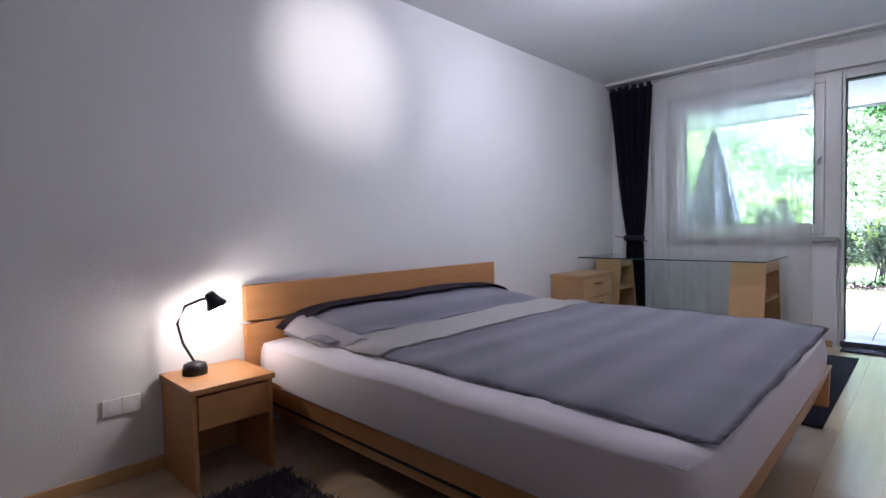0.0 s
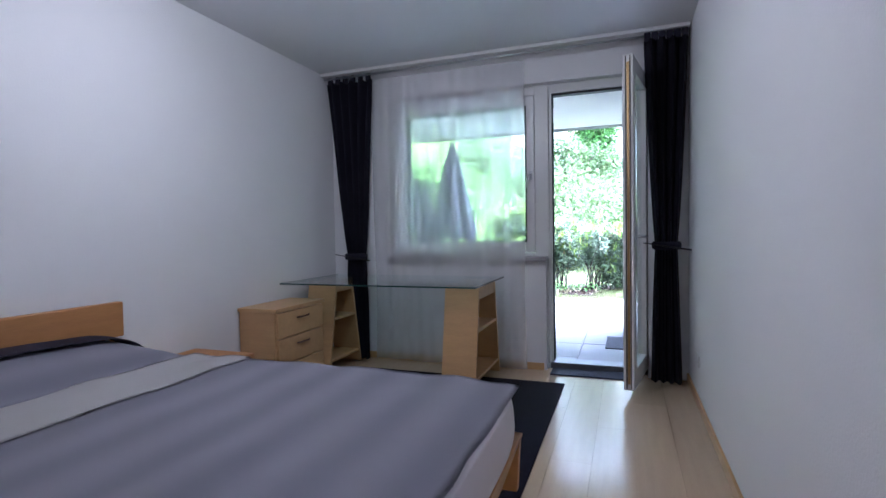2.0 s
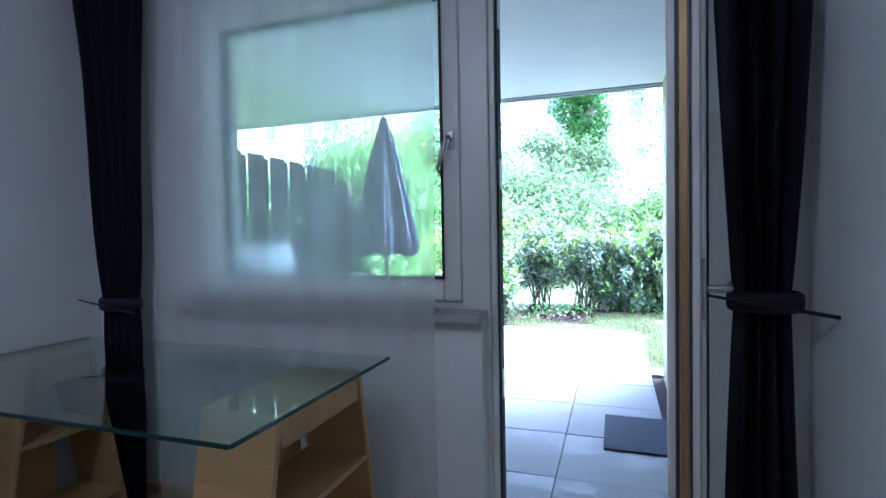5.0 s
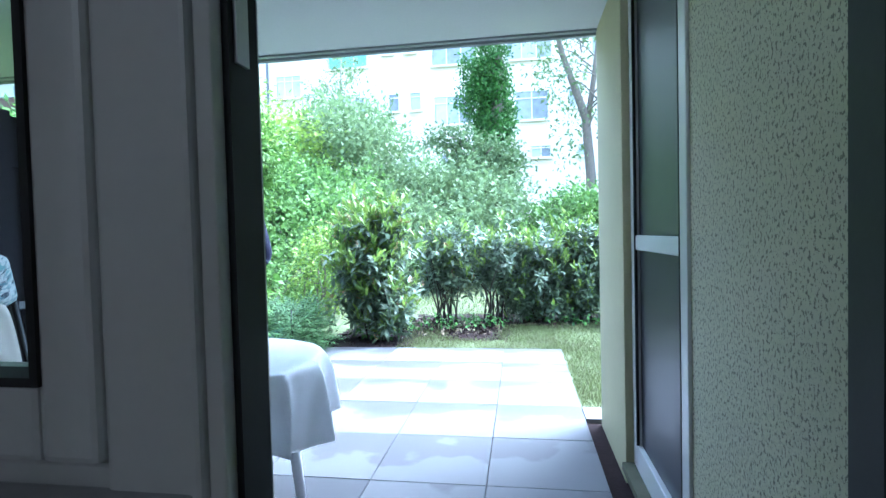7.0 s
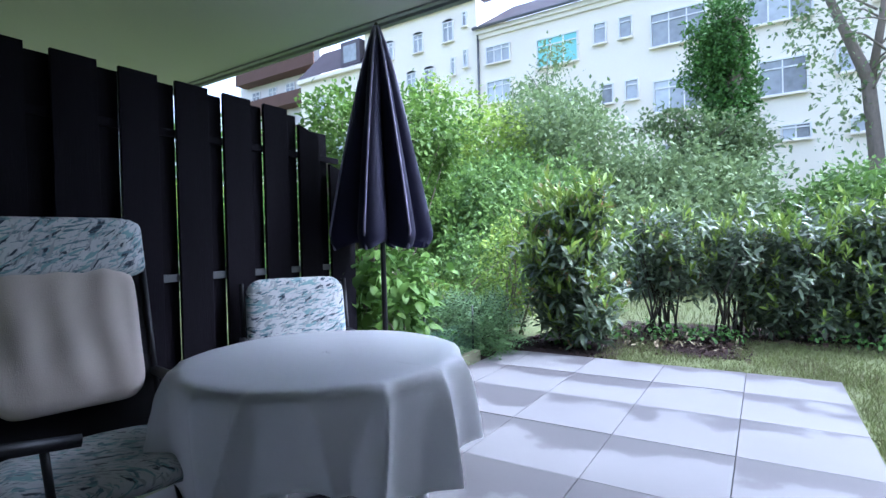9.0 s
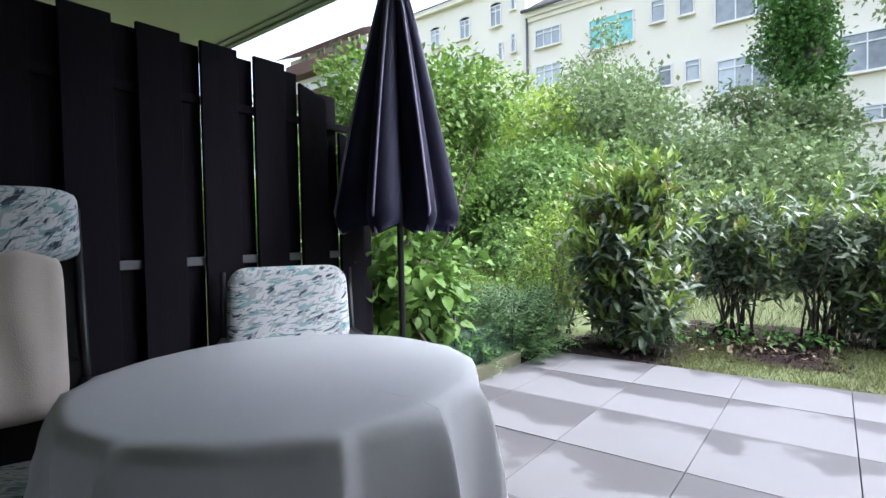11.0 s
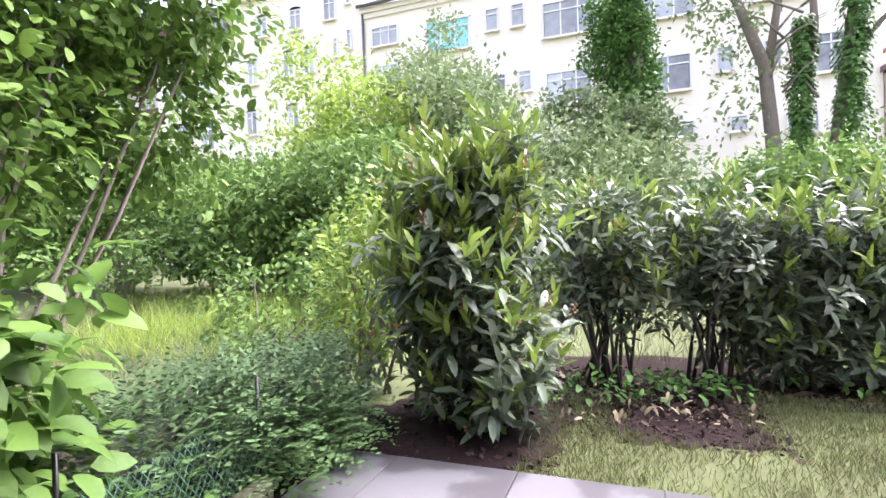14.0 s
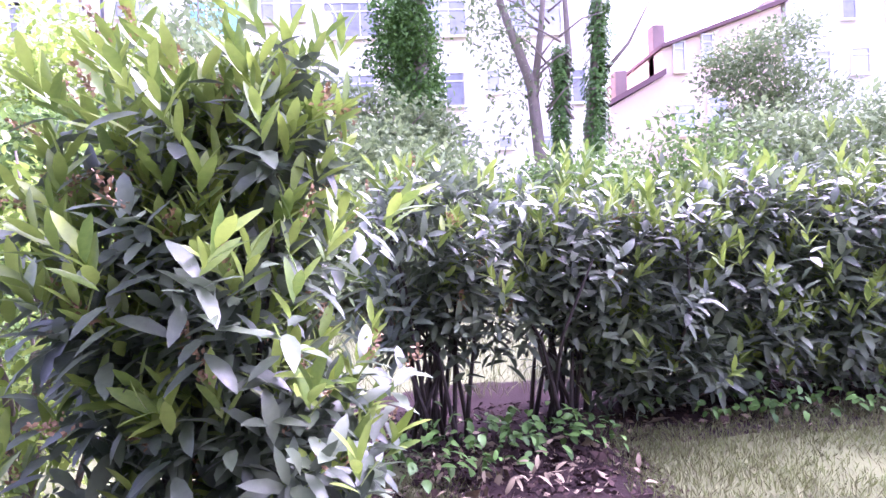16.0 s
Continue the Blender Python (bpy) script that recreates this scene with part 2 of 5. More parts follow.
KERBM = mat("mossy_concrete", (0.12, 0.108, 0.07), 0.9, 0.2, 6, 70, 0.5, dark=(0.055, 0.065, 0.03))
CLOTH = mat("white_oilcloth", (0.86, 0.87, 0.89), 0.36, 0.02, 4, 90, 0.04, coat=0.2)
PLASTIC = mat("white_plastic", (0.75, 0.75, 0.77), 0.4, 0.04, 5, 90, 0.03)
PARA = mat("navy_canvas", (0.026, 0.025, 0.072), 0.7, 0.2, 5, 300, 0.3, sheen=0.1, trans=0.15)
PIPING = mat("grey_piping", (0.21, 0.19, 0.29), 0.7, 0.1, 8, 200, 0.2)
CUSH = printed_cloth("brushstroke_cotton")
PLAIN = mat("beige_cotton", (0.52, 0.46, 0.41), 0.85, 0.08, 6, 260, 0.3)
TERRA = mat("terracotta", (0.42, 0.25, 0.18), 0.8, 0.12, 10, 90, 0.3)
MATM = mat("dark_doormat", (0.022, 0.024, 0.038), 0.95, 0.2, 12, 300, 1.0)
SOIL = mat("dark_soil", (0.026, 0.017, 0.016), 0.95, 0.35, 6, 60, 1.0, dark=(0.014, 0.009, 0.009), spec=0.1)
LAWN = mat("lawn_ground", (0.09, 0.115, 0.035), 0.95, 0.3, 1.5, 60, 0.8, dark=(0.055, 0.05, 0.025))
BLADE = mat("grass_blade", (0.13, 0.165, 0.05), 0.6, 0.2, 2.0, 40, 0.0, island=0.9, dark=(0.085, 0.078, 0.035), trans=0.25)
LAUREL = mat("laurel_leaf", (0.125, 0.165, 0.095), 0.40, 0.2, 4, 60, 0.1, island=0.9, dark=(0.045, 0.066, 0.042), trans=0.25, spec=0.42)
SHOOT = mat("young_laurel_leaf", (0.24, 0.32, 0.055), 0.4, 0.2, 4, 60, 0.05, island=0.7, dark=(0.07, 0.14, 0.025), trans=0.25)
SPIKE = mat("withered_flower", (0.34, 0.22, 0.12), 0.9, 0.3, 20, 90, 0.3, island=0.8)
BARK = mat("bark", (0.20, 0.165, 0.135), 0.9, 0.3, 6, 50, 0.9, stretch=(4, 4, 1))
DARKTWIG = mat("dark_twig", (0.035, 0.027, 0.022), 0.85, 0.3, 9, 60, 0.5)
LEAF_A = mat("bright_shrub_leaf", (0.31, 0.41, 0.075), 0.5, 0.25, 0.8, 40, 0.0, island=0.8, dark=(0.10, 0.17, 0.03), trans=0.35, spec=0.2)
LEAF_B = mat("mid_green_leaf", (0.16, 0.255, 0.06), 0.5, 0.25, 0.8, 40, 0.0, island=0.8, dark=(0.04, 0.085, 0.025), trans=0.3, spec=0.2)
LEAF_C = mat("ivy_leaf", (0.10, 0.20, 0.045), 0.45, 0.25, 0.8, 40, 0.0, island=0.8, dark=(0.035, 0.085, 0.02), trans=0.2, spec=0.2)
LEAF_D = mat("greyish_maple_leaf", (0.19, 0.25, 0.11), 0.55, 0.25, 0.8, 40, 0.0, island=0.8, dark=(0.08, 0.12, 0.05), trans=0.3, spec=0.2)
LEAF_E = mat("sunny_shrub_leaf", (0.145, 0.24, 0.045), 0.5, 0.25, 0.8, 40, 0.0, island=0.8, dark=(0.05, 0.10, 0.02), trans=0.35, spec=0.2)
CREAM = mat("cream_render", (0.80, 0.73, 0.61), 0.9, 0.05, 0.35, 12, 0.1)
PINKM = mat("apricot_render", (0.70, 0.54, 0.43), 0.9, 0.05, 0.35, 12, 0.1)
WHITEH = mat("pale_house_render", (0.74, 0.70, 0.68), 0.9, 0.05, 0.35, 12, 0.1)
SLATE = mat("slate_roof", (0.10, 0.085, 0.10), 0.7, 0.2, 0.5, 14, 0.3)
REDROOF = mat("clay_roof_tiles", (0.17, 0.095, 0.10), 0.8, 0.2, 0.6, 12, 0.4)
BROWNW = mat("brown_timber", (0.10, 0.05, 0.035), 0.8, 0.2, 1, 20, 0.2)
# Opaque panes; the sky they reflect is put into the pale grey.
FARGLASS = mat("far_window_glass", (0.40, 0.42, 0.44), 0.25, 0.3, 0.5, 3, 0.0, objrand=0.7)
# Cyan light of one school window, put into its pane colour.
TEAL = mat("cyan_lit_pane", (0.25, 0.60, 0.58), 0.5, 0.1, 0.7, 6, 0.0)
BROWNFR = mat("dark_grey_seal", (0.05, 0.042, 0.04), 0.5, 0.1, 8, 60, 0.0)
GREENNET = mat("green_wire", (0.08, 0.17, 0.12), 0.6, 0.1, 8, 60, 0.0)


# ---- building blocks ----
def mesh_ob(name, bm, material):
    me = bpy.data.meshes.new(name)
    bm.to_mesh(me)
    bm.free()
    for m in material if isinstance(material, (list, tuple)) else [material]:
        me.materials.append(m)
    return new(name, me)


def part(name, bm, material, parent, label=""):
    ob = mesh_ob(name, bm, material)
    ob.parent = parent
    return tagged(ob, label)


def thing(name, label, category, at=(0, 0, 0), turn=0.0, group="", kind=""):
    ob = new(name)
    ob.empty_display_size = 0.1
    ob.matrix_world = pose(*at, 0, 0, turn)
    return tagged(ob, label, category, group, kind)


def solo(name, bm, material, label, category, kind=""):
    return tagged(mesh_ob(name, bm, material), label, category, "", kind)


def add_box(bm, x0, x1, y0, y1, z0, z1, bevel=0.0):
    """An axis-aligned block, its edges rounded by bevel."""
    got = bmesh.ops.create_cube(bm, size=1)
    vs = got["verts"]
    for v in vs:
        v.co = Vector(((x0 + x1) / 2 + v.co.x * (x1 - x0), (y0 + y1) / 2 + v.co.y * (y1 - y0), (z0 + z1) / 2 + v.co.z * (z1 - z0)))
    if bevel:
        es = list({e for v in vs for e in v.link_edges})
        bmesh.ops.bevel(bm, geom=es, offset=bevel, segments=2, affect="EDGES", profile=0.6)
    return bm


def box(x0, x1, y0, y1, z0, z1, bevel=0.0):
    return add_box(bmesh.new(), min(x0, x1), max(x0, x1), min(y0, y1), max(y0, y1), z0, z1, bevel)


def boxes(*rows, bevel=0.0):
    bm = bmesh.new()
    for r in rows:
        add_box(bm, *r, bevel)
    return bm


def tube(points, radii, sides=8, bm=None, cap=True):
    """A round rod through the points, with a radius at each."""
    bm = bm or bmesh.new()
    pts = [Vector(p) for p in points]
    rs = radii if isinstance(radii, (list, tuple)) else [radii] * len(pts)
    rings = []
    for i, p in enumerate(pts):
        d = (pts[min(i + 1, len(pts) - 1)] - pts[max(i - 1, 0)]).normalized()
        side = d.cross(Vector((0.13, 0.31, 1) if abs(d.z) < 0.9 else (1, 0.2, 0))).normalized()
        up = d.cross(side)
        rings.append([bm.verts.new(p + (side * math.cos(a) + up * math.sin(a)) * rs[i]) for a in [2 * math.pi * k / sides for k in range(sides)]])
    for a, b in zip(rings, rings[1:]):
        for k in range(sides):
            f = bm.faces.new((a[k], a[(k + 1) % sides], b[(k + 1) % sides], b[k]))
            f.smooth = True
    if cap:
        bm.faces.new(rings[0][::-1])
        bm.faces.new(rings[-1])
    return bm


def lathe(profile, sides=24, wobble=None):
    """A turned shape: (radius, height) rows; wobble(angle, i) scales the radius."""
    bm = bmesh.new()
    rings = []
    for i, (r, z) in enumerate(profile):
        rings.append([bm.verts.new((r * (wobble(a, i) if wobble else 1) * math.cos(a), r * (wobble(a, i) if wobble else 1) * math.sin(a), z)) for a in [2 * math.pi * k / sides for k in range(sides)]])
    for a, b in zip(rings, rings[1:]):
        for k in range(sides):
            f = bm.faces.new((a[k], a[(k + 1) % sides], b[(k + 1) % sides], b[k]))
            f.smooth = True
    return bm


def sheet(nu, nv, fn, thick=0.0):
    """A smooth cloth: fn(u, v) gives each point, u and v from 0 to 1."""
    bm = bmesh.new()
    grid = [[bm.verts.new(fn(i / nu, j / nv)) for j in range(nv + 1)] for i in range(nu + 1)]
    for i in range(nu):
        for j in range(nv):
            f = bm.faces.new((grid[i][j], grid[i + 1][j], grid[i + 1][j + 1], grid[i][j + 1]))
            f.smooth = True
    if thick:
        bmesh.ops.solidify(bm, geom=bm.faces[:], thickness=thick)
    return bm


def cushion(x0, x1, y0, y1, z0, z1, n=14, puff=0.35, lumps=0.0, corner=0.12):
    """A stuffed pad: a closed, rounded block with a domed, slightly lumpy top."""
    bm = bmesh.new()
    got = bmesh.ops.create_cube(bm, size=2)
    bmesh.ops.subdivide_edges(bm, edges=bm.edges[:], cuts=n, use_grid_fill=True)
    cx, cy, cz = (x0 + x1) / 2, (y0 + y1) / 2, (z0 + z1) / 2
    hx, hy, hz = (x1 - x0) / 2, (y1 - y0) / 2, (z1 - z0) / 2
    for v in bm.verts:
        u, w, h = v.co
        edge = (1 - abs(u) ** 6) * (1 - abs(w) ** 6)
        z = h * (1 - puff + puff * edge ** 0.5)
        k = 1 - 0.4 * corner * abs(h) ** 2
        co = Vector((cx + u * hx * k * (1 - corner * abs(w) ** 10), cy + w * hy * k * (1 - 0.7 * corner * abs(u) ** 10), cz + z * hz))
        if lumps and h > 0:
            co.z += lumps * noise.noise(co * 4.5)
        v.co = co
    for f in bm.faces:
        f.smooth = True
    return bm


def leaf_mesh(name, pos, along, normal, length, width, material, parent, label="", droop=0.25, fold=0.25, kind="", rich=True):
    """Many leaves in one mesh: each a pointed blade, folded on its midrib and bent down. Arrays of one row a leaf."""
    a = along / np.linalg.norm(along, axis=1, keepdims=True)
    s = np.cross(a, normal)
    s /= np.linalg.norm(s, axis=1, keepdims=True) + 1e-9
    n = np.cross(s, a)
    L, W = length[:, None], width[:, None]
    rows = ((0.0, 0.0), (0.18, 0.33), (0.48, 0.5), (0.80, 0.34), (1.0, 0.0)) if rich else ((0.0, 0.0), (0.45, 0.5), (1.0, 0.0))
    vs, k = [], len(pos)
    for t, w in rows:
        mid = pos + a * L * t - n * L * droop * t * t
        if w == 0:
            vs.append(mid)
        else:
            vs += [mid - s * W * w + n * W * fold * w, mid, mid + s * W * w + n * W * fold * w] if rich else [mid - s * W * w, mid + s * W * w]
    per = len(vs)
    v = np.stack(vs, 1).reshape(-1, 3)
    base = (np.arange(k) * per)[:, None]
    tri = [(0, 1, 2), (0, 2, 3), (1, 4, 5), (1, 5, 2), (2, 5, 6), (2, 6, 3), (4, 7, 8), (4, 8, 5), (5, 8, 9), (5, 9, 6), (7, 10, 8), (8, 10, 9)] if rich else [(0, 1, 2), (1, 3, 2)]
    f = (base[:, None, :] + np.array(tri)[None]).reshape(-1, 3)
    me = bpy.data.meshes.new(name)
    me.vertices.add(len(v))
    me.vertices.foreach_set("co", v.ravel().astype(np.float32))
    me.loops.add(len(f) * 3)
    me.loops.foreach_set("vertex_index", f.ravel().astype(np.int32))
    me.polygons.add(len(f))
    me.polygons.foreach_set("loop_start", np.arange(len(f), dtype=np.int32) * 3)
    me.polygons.foreach_set("use_smooth", np.ones(len(f), dtype=bool))
    me.update(calc_edges=True)
    me.materials.append(material)
    ob = new(name, me)
    ob.parent = parent
    return tagged(ob, label, kind=kind)


def unit(a):
    return a / (np.linalg.norm(a, axis=-1, keepdims=True) + 1e-9)


UP = np.array((0, 0, 1.0))


def crown_points(rng, lobes, count, shell=0.55):
    """Points in a crown made of several lobes (x, y, z, rx, ry, rz), denser towards the outside."""
    lobes = np.array(lobes, float)
    w = lobes[:, 3] * lobes[:, 4] * lobes[:, 5]
    pick = rng.choice(len(lobes), count, p=w / w.sum())
    d = unit(rng.normal(size=(count, 3)))
    r = shell + (1 - shell) * rng.random(count) ** 0.6
    wob = 1 + 0.22 * np.sin(d[:, 0] * 5 + pick) * np.sin(d[:, 1] * 6 + 2 * pick) + 0.12 * np.sin(d[:, 2] * 11 + pick)
    return lobes[pick, :3] + d * lobes[pick, 3:] * (r * wob)[:, None], d


def tree(name, label, at, lobes, leaf, count, size, trunk=None, limbs=(), seed=1, rich=False, category="tree", group="", bark=BARK, tufts=6):
    """A trunk with limbs and a crown of leaf sprays; the lobes stand relative to the foot."""
    rng = np.random.default_rng(seed)
    ob = thing(name, label, category, at, group=group)
    if trunk:
        part("trunk", tube(trunk[0], trunk[1], 10), bark, ob)
    for pts, rad in limbs:
        part("limb", tube(pts, rad, 7), bark, ob)
    sprays = max(1, count // tufts)
    p, d = crown_points(rng, lobes, sprays)
    p, d = np.repeat(p, tufts, 0), np.repeat(d, tufts, 0)
    k = len(p)
    p = p + rng.normal(size=(k, 3)) * size * 1.1
    al = unit(d * 0.6 + rng.normal(size=(k, 3)) * 0.7 + UP * 0.05)
    nr = unit(UP + rng.normal(size=(k, 3)) * 0.6)
    ln = size * (0.6 + 0.7 * rng.random(k))
    leaf_mesh("crown", p, al, nr, ln, ln * 0.55, leaf, ob, rich=rich)
    return ob


def laurel(label, at, lobes, shoots, seed, stems=7, spikes=10, young=0.22, spread=0.5, group="laurel hedge", size=0.108):
    """A cherry laurel: bare stems from the soil, shoots set with long glossy leaves, pale young tips, spent flower spikes."""
    rng = np.random.default_rng(seed)
    ob = thing("laurel_bush", label, "bush", at, group=group)
    lob = np.array(lobes, float)
    for i in range(stems):
        a = 2 * math.pi * i / stems + rng.random()
        foot = Vector((math.cos(a), math.sin(a), 0)) * (0.05 + 0.15 * rng.random())
        row = lob[rng.integers(len(lob))]
        tip = Vector(row[:3]) + Vector(rng.normal(size=3)) * 0.4 * float(row[3:].min())
        mid = foot.lerp(tip, 0.5) + Vector((rng.normal() * 0.06, rng.normal() * 0.06, 0.05))
        part("stem", tube((foot - Vector((0, 0, 0.04)), foot.lerp(mid, 0.5), mid, tip), (0.014, 0.012, 0.009, 0.004), 6), DARKTWIG, ob)
    shoots = int(shoots * 1.45)
    tip, d = crown_points(rng, lobes, shoots, 0.35)
    rise = rng.exponential(0.07, shoots) * (tip[:, 2] > np.median(tip[:, 2])) * (rng.random(shoots) < 0.5)
    tip = tip + rng.normal(size=tip.shape) * 0.05 + UP * rise[:, None]
    sd = unit(d * spread + UP * 0.75 + rng.normal(size=(shoots, 3)) * 0.25)
    per = 11
    step = np.tile(np.linspace(0, 1, per), shoots)
    ang = np.tile(np.arange(per) * 2.4, shoots) + np.repeat(rng.random(shoots) * 6, per)
    S, T = np.repeat(sd, per, 0), np.repeat(tip, per, 0)
    e1 = unit(np.cross(S, np.array((0.3, 0.9, 0.1))))
    e2 = np.cross(S, e1)
    out = e1 * np.cos(ang)[:, None] + e2 * np.sin(ang)[:, None]
    base = T - S * ((1 - step) * 0.20)[:, None]
    lean = (0.15 + 0.95 * step)[:, None]
    al = unit(out + S * lean - UP * (0.45 * (1 - step))[:, None] + rng.normal(size=out.shape) * 0.15)
    nr = unit(S + UP * 0.3)
    ln = size * (0.75 + 0.5 * rng.random(len(base)))
    yng = (np.repeat(rng.random(shoots) < young * (0.5 + 1.1 * (tip[:, 2] - tip[:, 2].min()) / np.ptp(tip[:, 2])), per)) & (step > 0.45)
    wd = ln * (0.30 + 0.06 * rng.random(len(base)))
    keep = base[:, 2] > 0.03
    o, y = keep & ~yng, keep & yng
    leaf_mesh("old_leaves", base[o], al[o], nr[o], ln[o], wd[o], LAUREL, ob, "dark glossy laurel leaves", droop=0.28)
    leaf_mesh("young_leaves", base[y], unit(al + S * 0.9)[y], nr[y], ln[y] * 0.95, wd[y] * 0.8, SHOOT, ob, "yellow-green young shoot leaves", droop=0.1)
    pick = np.repeat(rng.choice(shoots, spikes, replace=False), 34)
    k = len(pick)
    ax = unit(sd[pick] + np.repeat(rng.normal(size=(spikes, 3)) * 0.3, 34, 0))
    up = rng.random(k)
    q = tip[pick] + d[pick] * 0.03 + ax * (up * 0.10)[:, None] + rng.normal(size=(k, 3)) * (0.013 * (1.1 - up))[:, None]
    leaf_mesh("spent_blossom", q, unit(rng.normal(size=(k, 3)) + ax), unit(rng.normal(size=(k, 3))), 0.012 + 0.010 * rng.random(k), 0.008 + 0.006 * rng.random(k), SPIKE, ob, "spent brown flower spikes", rich=False, kind="stuff")
    return ob


# ---- the bedroom shell ----
XL, XR, YB, YN, ZC = -2.80, 0.10, -1.60, 6.32, 2.48
GZ = -0.10   # terrace level


def setting(name, bm, material, label, category="wall"):
    return solo(name, bm, material, label, category, "structure")


wall_w = setting("wall_west", box(XL - 0.25, XL, YB - 0.25, 6.54, -0.1, ZC + 0.02), PLASTER, "white painted bedroom wall behind the headboard")
wall_e = setting("wall_east", box(XR, XR + 0.3, YB - 0.25, 6.54, -0.1, ZC + 0.02), PLASTER, "white painted plain bedroom side wall")
# Unseen closing wall, set far back so that it bounces less light.
setting("wall_south", box(XL, XR, YB - 0.25, YB, -0.1, ZC + 0.02), PLASTER, "white painted bedroom end wall out of view")
wall_n = setting("wall_north", boxes((XL, -2.24, YN, 6.54, -0.1, ZC + 0.02), (-2.24, -0.17, YN, 6.54, 2.24, ZC + 0.02), (-0.17, XR, YN, 6.54, -0.1, ZC + 0.02),
                                     (-2.24, -0.91, YN, 6.54, -0.1, 0.86)), PLASTER, "white painted wall round the window and terrace door")
setting("ceiling", box(XL - 0.25, XR + 0.3, YB - 0.25, 6.54, ZC, ZC + 0.25), CEIL, "white painted bedroom ceiling", "ceiling")
floor = setting("floor", box(XL, XR, YB, 6.4, -0.1, -0.006), LAMINATE, "pale wood laminate floor boards", "floor")
setting("baseboard", boxes((XL, XL + 0.014, YB, YN, 0, 0.055), (XR - 0.014, XR, YB, YN, 0, 0.055), (XL + 0.014, -0.93, YN - 0.014, YN, 0, 0.055), bevel=0.003), BEECH, "narrow pale wood baseboard", "trim")

# ---- window and terrace door ----
FY0, FY1 = 6.40, 6.48
win = thing("window_1", "white plastic casement window with clear glass", "window", kind="structure")
part("window_frame", boxes((-2.24, -2.18, FY0, FY1, 0.86, 2.24), (-1.0, -0.89, FY0 - 0.01, FY1, 0.04, 2.24), (-2.18, -1.0, FY0, FY1, 2.17, 2.24), (-2.18, -1.0, FY0, FY1, 0.86, 0.92), bevel=0.006), UPVC, win)
sash = part("sash", boxes((-2.175, -2.09, FY0 - 0.02, FY1 - 0.01, 0.925, 2.165), (-1.07, -1.0, FY0 - 0.02, FY1 - 0.01, 0.925, 2.165),
                          (-2.09, -1.07, FY0 - 0.02, FY1 - 0.01, 2.085, 2.165), (-2.09, -1.07, FY0 - 0.02, FY1 - 0.01, 0.925, 1.012), bevel=0.008), UPVC, win)
part("seal", boxes((-2.095, -2.085, FY0 - 0.024, FY0 + 0.02, 1.008, 2.09), (-1.075, -1.065, FY0 - 0.024, FY0 + 0.02, 1.008, 2.09), (-2.085, -1.075, FY0 - 0.024, FY0 + 0.02, 2.08, 2.09), (-2.085, -1.075, FY0 - 0.024, FY0 + 0.02, 1.008, 1.018)), RUBBER, sash)
pane = part("pane", box(-2.09, -1.07, FY0 + 0.022, FY0 + 0.028, 1.01, 2.087), GLASS, sash)
pane.visible_shadow = False
h = boxes((-1.045, -1.02, FY0 - 0.03, FY0 - 0.019, 1.50, 1.57), bevel=0.004)
tube([(-1.032, FY0 - 0.03, 1.54), (-1.032, FY0 - 0.06, 1.54), (-1.04, FY0 - 0.065, 1.53), (-1.075, FY0 - 0.065, 1.42)], [0.009, 0.009, 0.009, 0.008], 8, h)
part("window_handle", h, STEEL, win)
setting("window_sill", box(-2.26, -0.90, YN - 0.07, FY0 - 0.002, 0.862, 0.895, 0.006), mat("grey_marble_sill", (0.40, 0.39, 0.40), 0.4, 0.15, 12, 60, 0.05), "grey stone sill under the bedroom window", "sill")

door = thing("door_frame_1", "white plastic frame of the terrace door", "door frame", kind="structure")
part("jamb", boxes((-0.888, -0.868, FY0, FY1 + 0.02, 0.04, 2.24), bevel=0.003), UPVC, door)
part("jamb", box(-0.235, -0.17, FY0, FY0 + 0.07, 0.04, 2.24, 0.004), UPVC, door)
part("seal", box(-0.2435, -0.2355, FY0 + 0.015, FY0 + 0.065, 0.06, 2.16), RUBBER, door)
part("head", box(-0.868, -0.235, FY0, FY1 + 0.02, 2.17, 2.24, 0.004), UPVC, door)
part("seal", boxes((-0.868, -0.860, FY0 + 0.02, FY1, 0.06, 2.17), (-0.86, -0.24, FY0 + 0.02, FY1, 2.155, 2.17)), RUBBER, door)
part("threshold", box(-0.888, -0.17, FY0 - 0.02, FY1 + 0.06, 0.0, 0.05, 0.008), GALV, door, "worn metal threshold")
for z in (0.55, 1.35, 1.95):
    part("strike_plate", box(-0.862, -0.856, FY0 + 0.03, FY0 + 0.055, z, z + 0.11, 0.001), STEEL, door)

leaf = thing("terrace_door", "open white glazed terrace door standing into the room", "door", (-0.232, 6.395, 0.0), -100)
LW, LT = 0.63, 0.068
part("leaf_frame", boxes((0, 0.09, 0, LT, 0.06, 2.2), (LW - 0.09, LW, 0, LT, 0.06, 2.2), (0.09, LW - 0.09, 0, LT, 2.10, 2.2), (0.09, LW - 0.09, 0, LT, 0.06, 0.18), bevel=0.006), UPVC, leaf)
part("seal", boxes((LW - 0.002, LW + 0.003, 0.018, 0.026, 0.07, 2.19), (LW - 0.002, LW + 0.003, 0.046, 0.052, 0.07, 2.19)), BROWNFR, leaf, "dark door seal")
part("bolt_rail", box(LW, LW + 0.004, 0.028, 0.044, 0.1, 2.15, 0.001), mat("brass_bolt_rail", (0.45, 0.30, 0.14), 0.4, 0.1, 8, 90, 0.03, metal=0.7), leaf, "brass locking rail on the door edge")
lp = part("pane", box(0.085, LW - 0.085, 0.03, 0.036, 0.175, 2.105), GLASS, leaf)
lp.visible_shadow = False
